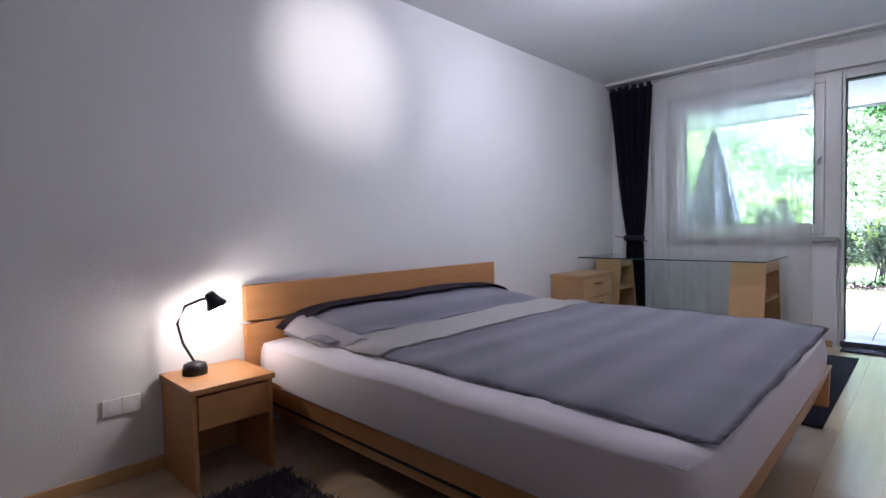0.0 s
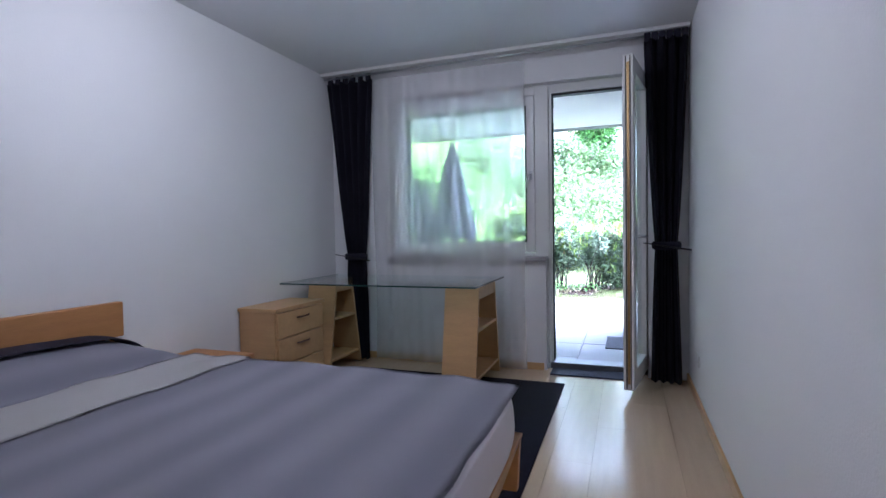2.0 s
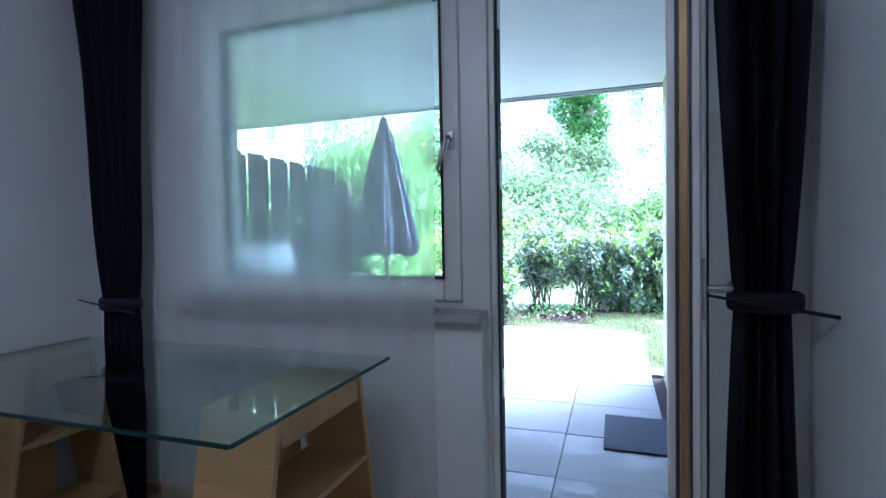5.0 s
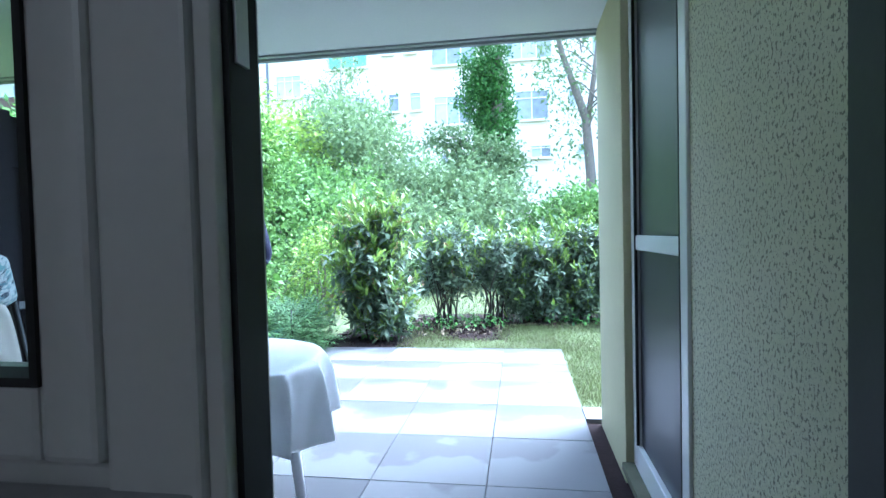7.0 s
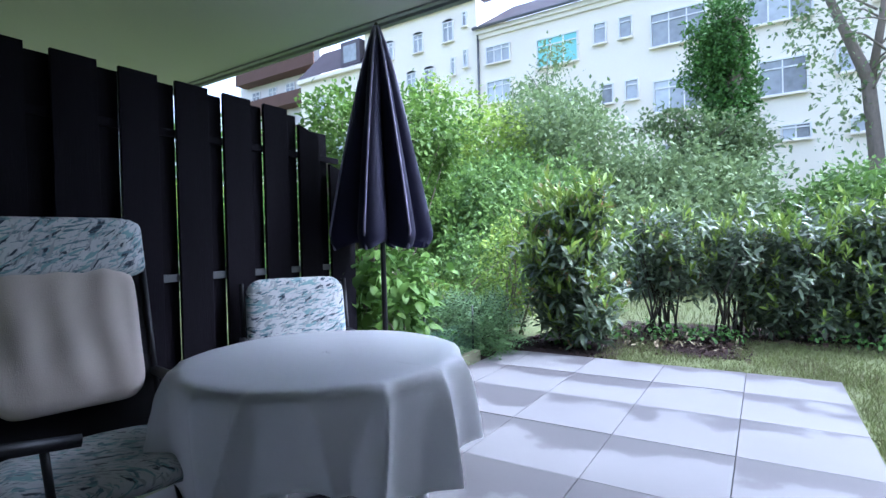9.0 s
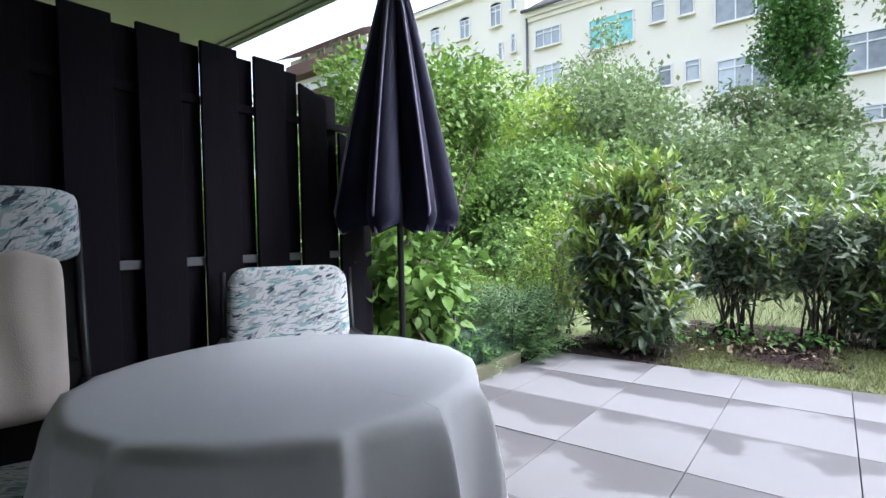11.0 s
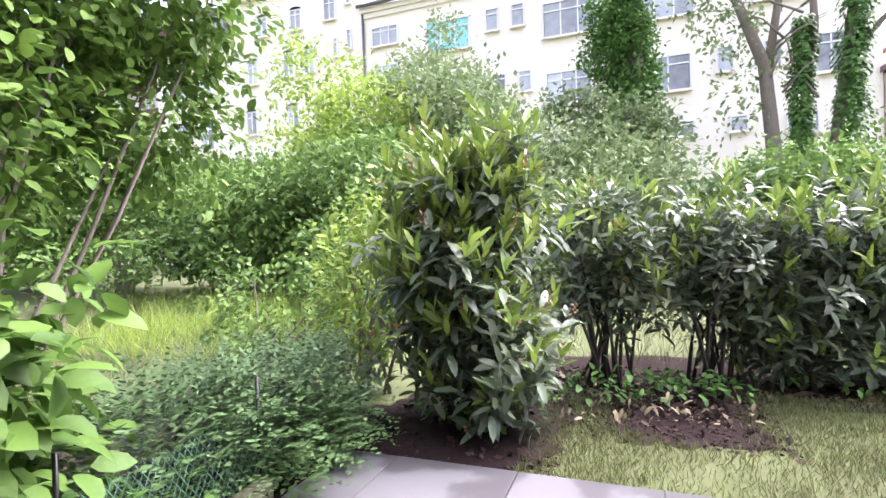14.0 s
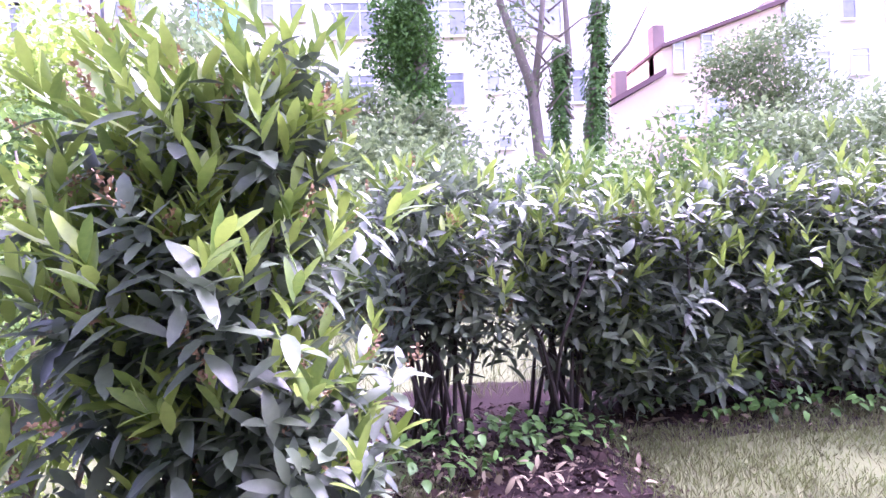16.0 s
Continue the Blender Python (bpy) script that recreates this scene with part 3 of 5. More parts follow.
hb = boxes((LW - 0.055, LW - 0.03, LT, LT + 0.01, 0.98, 1.12), bevel=0.003)
tube([(LW - 0.042, LT + 0.005, 1.05), (LW - 0.042, LT + 0.05, 1.05), (LW - 0.06, LT + 0.055, 1.05), (LW - 0.16, LT + 0.055, 1.05)], 0.009, 8, hb)
part("door_handle", hb, STEEL, leaf, "steel lever handle")


# ---- curtains ----
def drape(name, label, x0, x1, y, z0, z1, tie, waist, folds, seed, gather):
    """A heavy tab-top curtain caught in by a band at height tie."""
    ob = thing(name, label, "curtain", group="navy curtains")
    c = (x0 + x1) / 2 + gather

    def at(u, v):
        z = z0 + (z1 - z0) * v
        k = abs(z - tie)
        up = 1 if z > tie else 0.55
        w = waist + (1 - waist) * up * min(1, (k / (z1 - tie)) ** 0.75)
        mid = c + ((x0 + x1) / 2 - c) * min(1, k / (z1 - tie))
        return (mid + (u - 0.5) * (x1 - x0) * w, y + 0.035 * math.sin(u * folds * 2 * math.pi + seed + 0.6 * math.sin(4 * v)) * (0.5 + 0.5 * w) + 0.01 * math.sin(9 * v + 5 * u), z)
    part("cloth", sheet(70, 46, at, 0.003), DRAPE, ob)
    for i in range(6):
        u = x0 + (x1 - x0) * (i + 0.5) / 6
        part("tab", box(u - 0.02, u + 0.02, y - 0.012, y + 0.012, z1 - 0.01, z1 + 0.05, 0.004), DRAPE, ob)
    w = (x1 - x0) * waist * 0.62
    band = lathe([(0.95, -0.028), (1.06, -0.02), (1.08, 0), (1.06, 0.02), (0.95, 0.028)], 20)
    bmesh.ops.scale(band, vec=(w, 0.06, 1), verts=band.verts[:])
    bmesh.ops.translate(band, vec=(c, y, tie), verts=band.verts[:])
    part("tie_band", band, DRAPE, ob, "dark woven tie-back")
    part("tie_pin", tube([(c - w * 1.7, y - 0.065, tie + 0.02), (c + w * 1.7, y - 0.07, tie - 0.03)], [0.004, 0.006], 6), BLACKM, ob, "pointed wooden tie-back pin")
    return ob


drape("curtain", "dark navy tied-back curtain beside the window", -2.77, -2.33, 6.20, 0.02, 2.40, 0.90, 0.36, 5, 0.3, 0.03)
drape("curtain", "dark navy tied-back curtain behind the open door", -0.20, 0.085, 6.16, 0.02, 2.40, 0.98, 0.50, 4, 1.1, 0.0)


def voile(u, v):
    z = 0.02 + 2.38 * v
    x = -2.36 + 1.31 * u + 0.015 * math.sin(6 * v + 3 * u) * (1 - v)
    a = 0.016 * math.sin(u * 31 + 0.9 * math.sin(9 * u)) + 0.012 * math.sin(u * 13 + 1.5 * v) + 0.005 * math.sin(u * 83 + 2 * math.sin(5 * u))
    return (x, 6.235 + a * (0.35 + 0.35 * (1 - v)), z)


sh = thing("sheer_curtain", "white translucent voile curtain before the window", "curtain")
part("cloth", sheet(200, 24, voile), SHEER, sh)
rail = thing("curtain_rail", "white slim curtain rail along the ceiling", "curtain rail")
part("track", box(XL + 0.01, XR - 0.01, 6.13, 6.25, 2.452, 2.478, 0.003), UPVC, rail)
part("rod", tube([(XL + 0.02, 6.18, 2.435), (XR - 0.02, 6.18, 2.435)], 0.008, 8), STEEL, rail)

# ---- bed ----
bed = thing("double_bed", "oiled wood double bed with panelled headboard", "bed")
hd = part("headboard", boxes((-2.775, -2.735, 2.27, 4.20, 0.60, 0.775), bevel=0.006), PINE, bed)
part("headboard_plank", box(-2.775, -2.74, 2.27, 4.20, 0.36, 0.585, 0.006), PINE, bed)
for y in (2.35, 3.2, 4.1):
    part("headboard_post", box(-2.795, -2.776, y - 0.03, y + 0.03, 0.0, 0.76, 0.003), PINE, bed)


def rail_board(y0, y1, yi):
    """A side board that leans out towards its top edge."""
    bm = box(-2.735, -0.70, y0, y1, 0.15, 0.335, 0.005)
    for v in bm.verts:
        if v.co.z < 0.24:
            v.co.y += yi
    return bm


part("side_board", rail_board(2.30, 2.335, 0.06), PINE, bed)
part("side_board", rail_board(4.185, 4.22, -0.06), PINE, bed)
ft = box(-0.73, -0.695, 2.30, 4.22, 0.15, 0.335, 0.005)
for v in ft.verts:
    if v.co.z < 0.24:
        v.co.x -= 0.06
part("foot_board", ft, PINE, bed)
for x in (-2.45, -1.0):
    for y in (2.62, 3.9):
        part("leg", box(x - 0.045, x + 0.045, y - 0.045, y + 0.045, 0, 0.2, 0.004), PINE, bed)
part("slat_base", box(-2.73, -0.74, 2.34, 4.18, 0.2, 0.27), BLACKM, bed, "dark slatted base")
mt = thing("mattress", "thick mattress in a lilac-grey fitted sheet on the bed", "mattress")
part("sheet_cover", cushion(-2.73, -0.69, 2.29, 4.23, 0.30, 0.505, 18, 0.10, 0.010, 0.035), SHEET, mt)


def cover(u, v):
    x, y = -2.42 + 1.71 * u, 2.47 + 1.75 * v
    z = 0.530 + 0.012 * noise.noise(Vector((x * 3, y * 2, 0))) + 0.006 * noise.noise(Vector((x * 9, y * 5, 3)))
    z += 0.008 * math.sin(x * 18 + 0.7 * math.sin(y * 3)) * 0.4
    e = max(0, 1 - u) ** 40 + u ** 24 + (1 - v) ** 40
    x += 0.015 * noise.noise(Vector((y * 4, 1, 2)))
    y += 0.02 * noise.noise(Vector((x * 4, 5, 2)))
    return (x, y, z - 0.022 * min(1, e))


dv = thing("duvet", "grey striped duvet with a pale band laid on the bed", "duvet")
part("cover", sheet(60, 50, lambda u, v: cover(u, v), 0.022), DUVET, dv)
part("pale_band", sheet(12, 50, lambda u, v: (lambda p: (p[0], p[1], p[2] + 0.006))(cover(0.07 + 0.20 * u, v)), 0.004), BAND, dv, "pale off-white woven band")
part("edge_seam", sheet(60, 2, lambda u, v: (lambda p: (p[0], p[1] - 0.012 + 0.02 * v, p[2] - 0.024 - 0.004 * v))(cover(u, 0.0)), 0.006), PILLOWD, dv, "dark blue-grey seam edging")


def pil(u, v):
    x, y = -2.74 + 0.46 * u, 2.42 + 1.76 * v
    ends = (1 - abs(2 * v - 1) ** 8)
    bulge = math.sin(math.pi * min(1, u * 1.08)) ** 0.6 if u < 0.92 else 0.2
    z = 0.53 + ends * (0.03 * bulge + 0.095 * (1 - u) ** 0.8) + 0.012 * noise.noise(Vector((x * 5, y * 4, 1)))
    return (x, y, z)


pw = thing("pillow", "wide grey pillow with a plum border against the headboard", "pillow")
part("pillow_case", sheet(26, 50, lambda u, v: pil(0.16 + 0.84 * u, v), 0.03), DUVET, pw)
part("border", sheet(8, 50, lambda u, v: (lambda p: (p[0], p[1], p[2] + 0.022))(pil(0.36 * u, v)), 0.02), PILLOWD, pw, "dark plum border")
fold = thing("folded_blanket", "turned-back pale quilt corner on the bed", "blanket")
part("cloth", sheet(16, 16, lambda u, v: (-2.62 + 0.42 * u, 2.40 + 0.16 * v + 0.05 * u, 0.60 - 0.075 * u + 0.02 * math.sin(3 * v) - 0.05 * (1 - v) ** 2), 0.02), SHEET, fold)


# ---- small wooden furniture ----
def nightstand(label, y0, y1, x1):
    ob = thing("nightstand", label, "nightstand", group="nightstands")
    x0 = XL + 0.016
    part("top", box(x0, x1 + 0.01, y0 - 0.008, y1 + 0.008, 0.395, 0.42, 0.004), PINE, ob)
    dr = part("drawer", box(x0 + 0.02, x1, y0 + 0.022, y1 - 0.022, 0.25, 0.385, 0.004), PINE, ob)
    for ya, yb in ((y0, y0 + 0.02), (y1 - 0.02, y1)):
        part("side_panel", box(x0, x1 - 0.004, ya, yb, 0.0, 0.395, 0.003), PINE, ob)
    part("apron", box(x0 + 0.004, x0 + 0.02, y0 + 0.021, y1 - 0.021, 0.03, 0.24, 0.003), PINE, ob)
    return ob


nightstand("oiled wood nightstand carrying a lit lamp", 1.90, 2.235, -2.42)
nightstand("oiled wood nightstand on the far bed side", 4.33, 4.69, -2.36)

lp_ob = thing("bedside_lamp", "lit bendable bedside lamp with dark head", "lamp", (-2.66, 2.0, 0.42))
part("base", lathe([(0.0, 0), (0.05, 0), (0.052, 0.02), (0.045, 0.045), (0.02, 0.055), (0.0, 0.056)], 20), BLACKM, lp_ob)
part("gooseneck", tube([(0, 0, 0.05), (-0.045, -0.03, 0.13), (-0.06, -0.045, 0.22), (-0.035, -0.02, 0.295), (0.02, 0.03, 0.325), (0.05, 0.06, 0.33)], 0.006, 8), BLACKM, lp_ob)
hd2 = lathe([(0.012, 0.035), (0.02, 0.03), (0.028, 0.0), (0.045, -0.035), (0.043, -0.035), (0.02, 0.0)], 20)
bmesh.ops.rotate(hd2, cent=(0, 0, 0), matrix=Matrix.Rotation(0.5, 3, "X"), verts=hd2.verts[:])
bmesh.ops.translate(hd2, vec=(0.055, 0.065, 0.325), verts=hd2.verts[:])
part("lamp_head", hd2, BLACKM, lp_ob)
GLOW = mat("lit_bulb", (1, 0.85, 0.6), 0.3, 0.02, 5, 50, 0.0)
GLOW.node_tree.nodes["Principled BSDF"].inputs["Emission Color"].default_value = (1, 0.80, 0.52, 1)
GLOW.node_tree.nodes["Principled BSDF"].inputs["Emission Strength"].default_value = 7
bb = bmesh.new()
bmesh.ops.create_uvsphere(bb, u_segments=16, v_segments=10, radius=0.024, matrix=Matrix.Translation((0.06, 0.08, 0.275)))
part("bulb", bb, GLOW, lp_ob, "glowing warm bulb")

spot = thing("ceiling_spotlight", "white ceiling bar with adjustable spot heads", "ceiling light", (-1.42, 3.2, ZC))
part("bar", box(-0.02, 0.02, -0.7, 0.7, -0.03, -0.002, 0.005), UPVC, spot)
for y in (-0.45, 0.6):
    part("spot_head", tube([(0, y, -0.03), (0, y, -0.06), (0.02, y - 0.01, -0.09)], [0.02, 0.035, 0.04], 14), UPVC, spot)


def socket(label, m, n):
    ob = thing("wall_socket", label, "socket", group="sockets")
    for i in range(n):
        part("plate", box(i * 0.071, i * 0.071 + 0.07, 0, 0.009, 0, 0.07, 0.003), UPVC, ob)
        part("insert", tube([(i * 0.071 + 0.035, 0.004, 0.035), (i * 0.071 + 0.035, 0.0115, 0.035)], 0.02, 16), PLASTIC, ob)
    ob.matrix_world = m
    return ob


socket("white double wall socket beside the nightstand", pose(XL, 1.82, 0.28, 0, 0, -90), 2)
socket("white double wall socket low on the side wall", pose(XR, 5.76, 0.24, 0, 0, 90), 2)

dw = thing("drawer_unit", "beech three-drawer pedestal beside the glass desk", "drawer unit")
part("carcass", box(-2.785, -2.50, 5.07, 5.62, 0.04, 0.585, 0.003), BEECH, dw)
part("top", box(-2.79, -2.475, 5.06, 5.63, 0.585, 0.61, 0.004), BEECH, dw)
for i in range(3):
    z = 0.055 + i * 0.178
    d = part("drawer", box(-2.50, -2.478, 5.085, 5.605, z, z + 0.168, 0.004), BEECH, dw)
    hbm = tube([(-2.474, 5.28, z + 0.115), (-2.462, 5.30, z + 0.115), (-2.462, 5.40, z + 0.115), (-2.474, 5.42, z + 0.115)], 0.006, 8)
    part("handle", hbm, BROWNW, d, "dark recessed handle")
part("plinth", box(-2.77, -2.51, 5.09, 5.60, 0.0, 0.04), BROWNW, dw)


def trestle(label, x0, x1, y0, y1):
    """A shelf trestle: two boards that lean together, with shelves between."""
    ob = thing("desk_trestle", label, "trestle", group="desk trestles")
    lean = 0.13
    for ya, s in ((y0, 1), (y1, -1)):
        bm = box(x0, x1, min(ya, ya + s * 0.022), max(ya, ya + s * 0.022), 0.012, 0.735, 0.003)
        for v in bm.verts:
            v.co.y += s * lean * v.co.z / 0.735
        part("side_board", bm, BEECH, ob)
    for z in (0.10, 0.42):
        i = lean * z / 0.735 + 0.024
        part("shelf", box(x0 + 0.004, x1 - 0.004, y0 + i, y1 - i, z, z + 0.02, 0.002), BEECH, ob)
    i = lean + 0.02
    part("top_box", box(x0 + 0.004, x1 - 0.004, y0 + i, y1 - i, 0.64, 0.735, 0.002), BEECH, ob)
    part("back_board", box(x0 + 0.001, x0 + 0.012, y0 + 0.15, y1 - 0.15, 0.12, 0.64, 0.001), BEECH, ob)
    return ob


trestle("beech shelf trestle carrying the glass top", -1.49, -1.25, 5.47, 6.17)
trestle("beech shelf trestle carrying the glass top near the wall", -2.72, -2.47, 5.66, 6.17)
desk = thing("glass_desktop", "clear glass desk top on two beech trestles", "desk")
part("slab", box(-2.70, -1.22, 5.40, 6.19, 0.7365, 0.7465, 0.002), TGLASS, desk)
part("edge", boxes((-2.70, -1.22, 5.395, 5.3995, 0.7365, 0.7465), (-1.2195, -1.215, 5.40, 6.19, 0.7365, 0.7465), (-2.7045, -2.7005, 5.40, 6.19, 0.7365, 0.7465)), EDGEG, desk, "dark green glass edge")

rg = thing("area_rug", "dark navy woven rug under the desk", "rug")
part("rug_pad", box(-2.46, -0.735, 4.25, 5.97, 0.0, 0.012, 0.005), RUGM, rg)
rg2 = thing("shaggy_rug", "grey-brown shaggy rug beside the bed", "rug")
rng = np.random.default_rng(5)
part("backing", box(-2.35, -1.0, 1.45, 2.24, 0.0, 0.01, 0.004), SHAG, rg2)
k = 9000
pp = np.stack([-2.35 + 1.35 * rng.random(k), 1.45 + 0.79 * rng.random(k), np.full(k, 0.008)], 1)
leaf_mesh("tufts", pp, unit(rng.normal(size=(k, 3)) * (0.6, 0.6, 0.2) + UP), unit(rng.normal(size=(k, 3))), 0.02 + 0.02 * rng.random(k), np.full(k, 0.006), SHAG, rg2, rich=False)
dm = thing("doormat", "dark ribbed doormat inside the terrace door", "doormat")
part("mat_pad", box(-0.87, -0.27, 6.19, 6.375, 0.0, 0.012, 0.004), MATM, dm)
dm2 = thing("doormat", "dark doormat outside on the terrace slabs", "doormat")
part("mat_pad", box(-0.52, -0.06, 7.62, 8.20, GZ, GZ + 0.012, 0.004), MATM, dm2)

# ---- terrace ----
setting("wall_terrace_side", boxes((0.0, 0.35, 6.54, 7.70, -0.3, 2.45), (0.0, 0.35, 7.70, 8.56, 2.38, 2.45), (0.0, 0.35, 7.70, 8.56, -0.3, -0.02)), STUCCO, "speckled beige pebble-dash terrace wall")
setting("pillar", box(-0.05, 0.35, 8.56, 9.34, -0.3, 2.45, 0.006), YELLOW, "yellowish plaster pillar at the terrace edge", "pillar")
setting("wall_facade", boxes((-7, XL - 0.25, 6.34, 6.54, -0.3, 2.7), (XL - 0.25, -2.24, 6.542, 6.56, -0.3, 2.45), (-0.17, 0.0, 6.542, 6.56, -0.3, 2.45)), STUCCO, "speckled beige outer wall of the ground floor")
setting("soffit", box(-9, 4.0, 6.545, 9.36, 2.45, 2.70), SOFFIT, "pale painted concrete ceiling over the terrace", "ceiling")
setting("roof_edge", boxes((-9, 4.0, 9.362, 9.40, 2.43, 2.72), (-9, 4.0, 9.30, 9.335, 2.436, 2.449)), mat("grey_metal_edge", (0.30, 0.31, 0.32), 0.5, 0.1, 3, 60, 0.1), "grey drip edge of the terrace ceiling", "trim")
setting("upper_facade", box(-9, 4.0, 6.34, 6.54, 2.7, 9.0), STUCCO, "speckled wall of the upper storeys")
setting("side_room", boxes((0.36, 3.0, 6.34, 6.54, -0.3, 2.45), (2.8, 3.0, 6.54, 9.34, -0.3, 2.45), (0.35, 2.8, 9.1, 9.34, -0.3, 2.45), (0.36, 2.8, 6.54, 9.1, -0.3, -0.05)), PLASTER, "plain walls of the neighbouring room")
d2 = thing("door_2", "closed white glazed door with a dark fly screen", "door", kind="structure")
part("door_frame", boxes((-0.012, 0.06, 7.70, 7.78, -0.02, 2.38), (-0.012, 0.06, 8.48, 8.56, -0.02, 2.38), (-0.012, 0.06, 7.78, 8.48, 2.30, 2.38), (-0.012, 0.06, 7.78, 8.48, -0.02, 0.10), bevel=0.005), UPVC, d2)
part("cross_bar", box(-0.008, 0.05, 7.78, 8.48, 1.06, 1.13, 0.004), UPVC, d2)
part("screen", box(0.012, 0.016, 7.78, 8.48, 0.10, 2.30), mat("dark_fly_screen", (0.03, 0.03, 0.045), 0.35, 0.2, 6, 300, 0.2), d2, "dark fly screen mesh")
part("seal", boxes((-0.014, 0.0, 7.775, 7.785, 0.1, 2.30), (-0.014, 0.0, 8.475, 8.485, 0.1, 2.30)), RUBBER, d2)
part("sill", box(-0.07, 0.0, 7.68, 8.558, -0.06, -0.02, 0.004), KERBM, d2)

# privacy fence
fc = thing("privacy_fence", "dark stained board fence beside the terrace", "fence")
FX = -2.98
for z in (0.86, 1.55, 0.12):
    part("rail", box(FX - 0.02, FX, 6.58, 9.20, z - 0.018, z + 0.018, 0.002), GALV if z == 0.86 else FENCEM, fc, "galvanised steel rail" if z == 0.86 else "")
y, i = 6.60, 0
while y < 9.12:
    top = 1.80 if y < 8.72 else 1.80 - 0.30 * ((y - 8.72) / 0.40) ** 1.3
    bm = box(FX + 0.001, FX + 0.021, y, y + 0.165, GZ + 0.03, top, 0.003)
    if y > 8.6:
        for v in bm.verts:
            if v.co.z > 1.0 and v.co.y > y + 0.08:
                v.co.z -= 0.05
    part("board", bm, FENCEM, fc)
    part("board", box(FX - 0.042, FX - 0.021, y + 0.135, y + 0.262, GZ + 0.03, top - 0.015, 0.003), FENCEM, fc)
    y += 0.25
    i += 1
part("end_post", box(FX - 0.045, FX + 0.012, 9.19, 9.215, GZ, 1.45, 0.004), FENCEM, fc)
part("post_plate", box(FX - 0.004, FX + 0.012, 9.217, 9.223, GZ, 1.43, 0.002), GALV, fc, "narrow grey steel post plate")
part("end_post", box(FX - 0.045, FX + 0.0, 6.565, 6.576, GZ, 1.8, 0.002), GALV, fc)

# round table and cloth
tb = thing("garden_table", "round white plastic garden table", "table", (-1.97, 8.05, GZ))
part("tabletop", lathe([(0.0, 0.70), (0.47, 0.70), (0.49, 0.69), (0.49, 0.665), (0.46, 0.66), (0.0, 0.66)], 40), PLASTIC, tb)
for a in (20, 110, 200, 290):
    c, s = math.cos(radians(a)), math.sin(radians(a))
    part("leg", tube([(0.30 * c, 0.30 * s, 0.67), (0.34 * c, 0.34 * s, 0.3), (0.37 * c, 0.37 * s, 0.0)], [0.032, 0.027, 0.022], 10), PLASTIC, tb)
tc = thing("tablecloth", "white wax tablecloth hanging in folds over the round table", "tablecloth", (-1.97, 8.05, GZ))


rfold = random.Random(17)
FOLDS = [((k + 0.35 * (rfold.random() - 0.5)) * 2 * math.pi / 15, 0.035 + 0.075 * rfold.random() ** 1.3, 0.045 + 0.035 * rfold.random()) for k in range(15)]


def hang(u, v):
    """A flat disc on the table, then a hem that falls straight with narrow, sharp-crested folds."""
    a = 2 * math.pi * u
    if v < 0.45:
        r = 0.492 * v / 0.45
        return (r * math.cos(a), r * math.sin(a), 0.708 + 0.002 * math.sin(5 * a) * v)
    t = (v - 0.45) / 0.55
    drop = 0.31 + 0.045 * math.cos(4 * a + 0.5)
    out = 0.0
    for c, amp, wid in FOLDS:
        d = (a - c + 0.12 * t * math.sin(9 * c) + math.pi) % (2 * math.pi) - math.pi
        out = max(out, amp * math.exp(-abs(d / wid) ** 1.35))
    r = 0.492 + 0.009 * min(1, t * 6) - 0.012 * t + t ** 0.55 * (out - 0.004)
    z = 0.708 - drop * t - 0.010 * min(1, t * 8)
    return (r * math.cos(a), r * math.sin(a), z)


part("cloth", sheet(420, 26, hang, 0.0015), CLOTH, tc)


# parasol
pa = thing("parasol", "closed navy parasol standing beside the fence", "parasol", (-2.643, 9.217, GZ))
NF = 8


def canopy(u, v):
    a = 2 * math.pi * u
    t = v
    z = 2.46 - 1.37 * t
    r = 0.012 + 0.35 * t ** 0.85
    g = abs(math.sin(NF * (a + 0.10 * math.sin(3 * a) + 0.12 * t * math.sin(2 * a + 1)) / 2)) ** 0.8
    deep = 1 - (0.60 + 0.10 * math.sin(5 * a)) * (1 - g) ** 1.15 * min(1, 2.5 * t)
    tuck = 1 - 0.14 * max(0, (t - 0.93) / 0.07) ** 2
    z += 0.03 * math.cos(NF * a) * max(0, t - 0.75) * 3
    return (r * deep * tuck * math.cos(a), r * deep * tuck * math.sin(a), z)


cn = part("canopy", sheet(160, 40, canopy, 0.002), PARA, pa)
for k in range(NF):
    a = (k + 0.5) / NF
    part("piping", tube([Vector(canopy(a, t / 14)) * 1.0 + Vector((0.003 * math.cos(2 * math.pi * a), 0.003 * math.sin(2 * math.pi * a), 0)) for t in range(0, 15)], 0.0075, 6), PIPING, cn)
part("pole", tube([(-0.008, 0.02, 0.30), (-0.004, 0.01, 1.3), (0, 0, 2.44)], 0.017, 12), BLACKM, pa)
part("sleeve", tube([(-0.01, 0.02, 0.10), (-0.008, 0.02, 0.43)], 0.021, 12), STEEL, pa, "steel base sleeve")
kn = tube([(0.02, 0, 0.41), (0.05, 0, 0.41)], [0.006, 0.006], 8)
bmesh.ops.create_uvsphere(kn, u_segments=12, v_segments=8, radius=0.014, matrix=Matrix.Translation((0.055, 0, 0.41)))
bmesh.ops.translate(kn, vec=(-0.008, 0.02, 0.0), verts=kn.verts[:])
part("knob", kn, PLASTIC, pa)
part("finial", tube([(0, 0, 2.43), (0, 0, 2.475), (0, 0, 2.49)], [0.016, 0.013, 0.003], 10), BLACKM, pa)
foot = lathe([(0.0, 0.0), (0.13, 0.0), (0.155, 0.03), (0.16, 0.065), (0.148, 0.105), (0.11, 0.14), (0.05, 0.158), (0.0, 0.16)], 32)
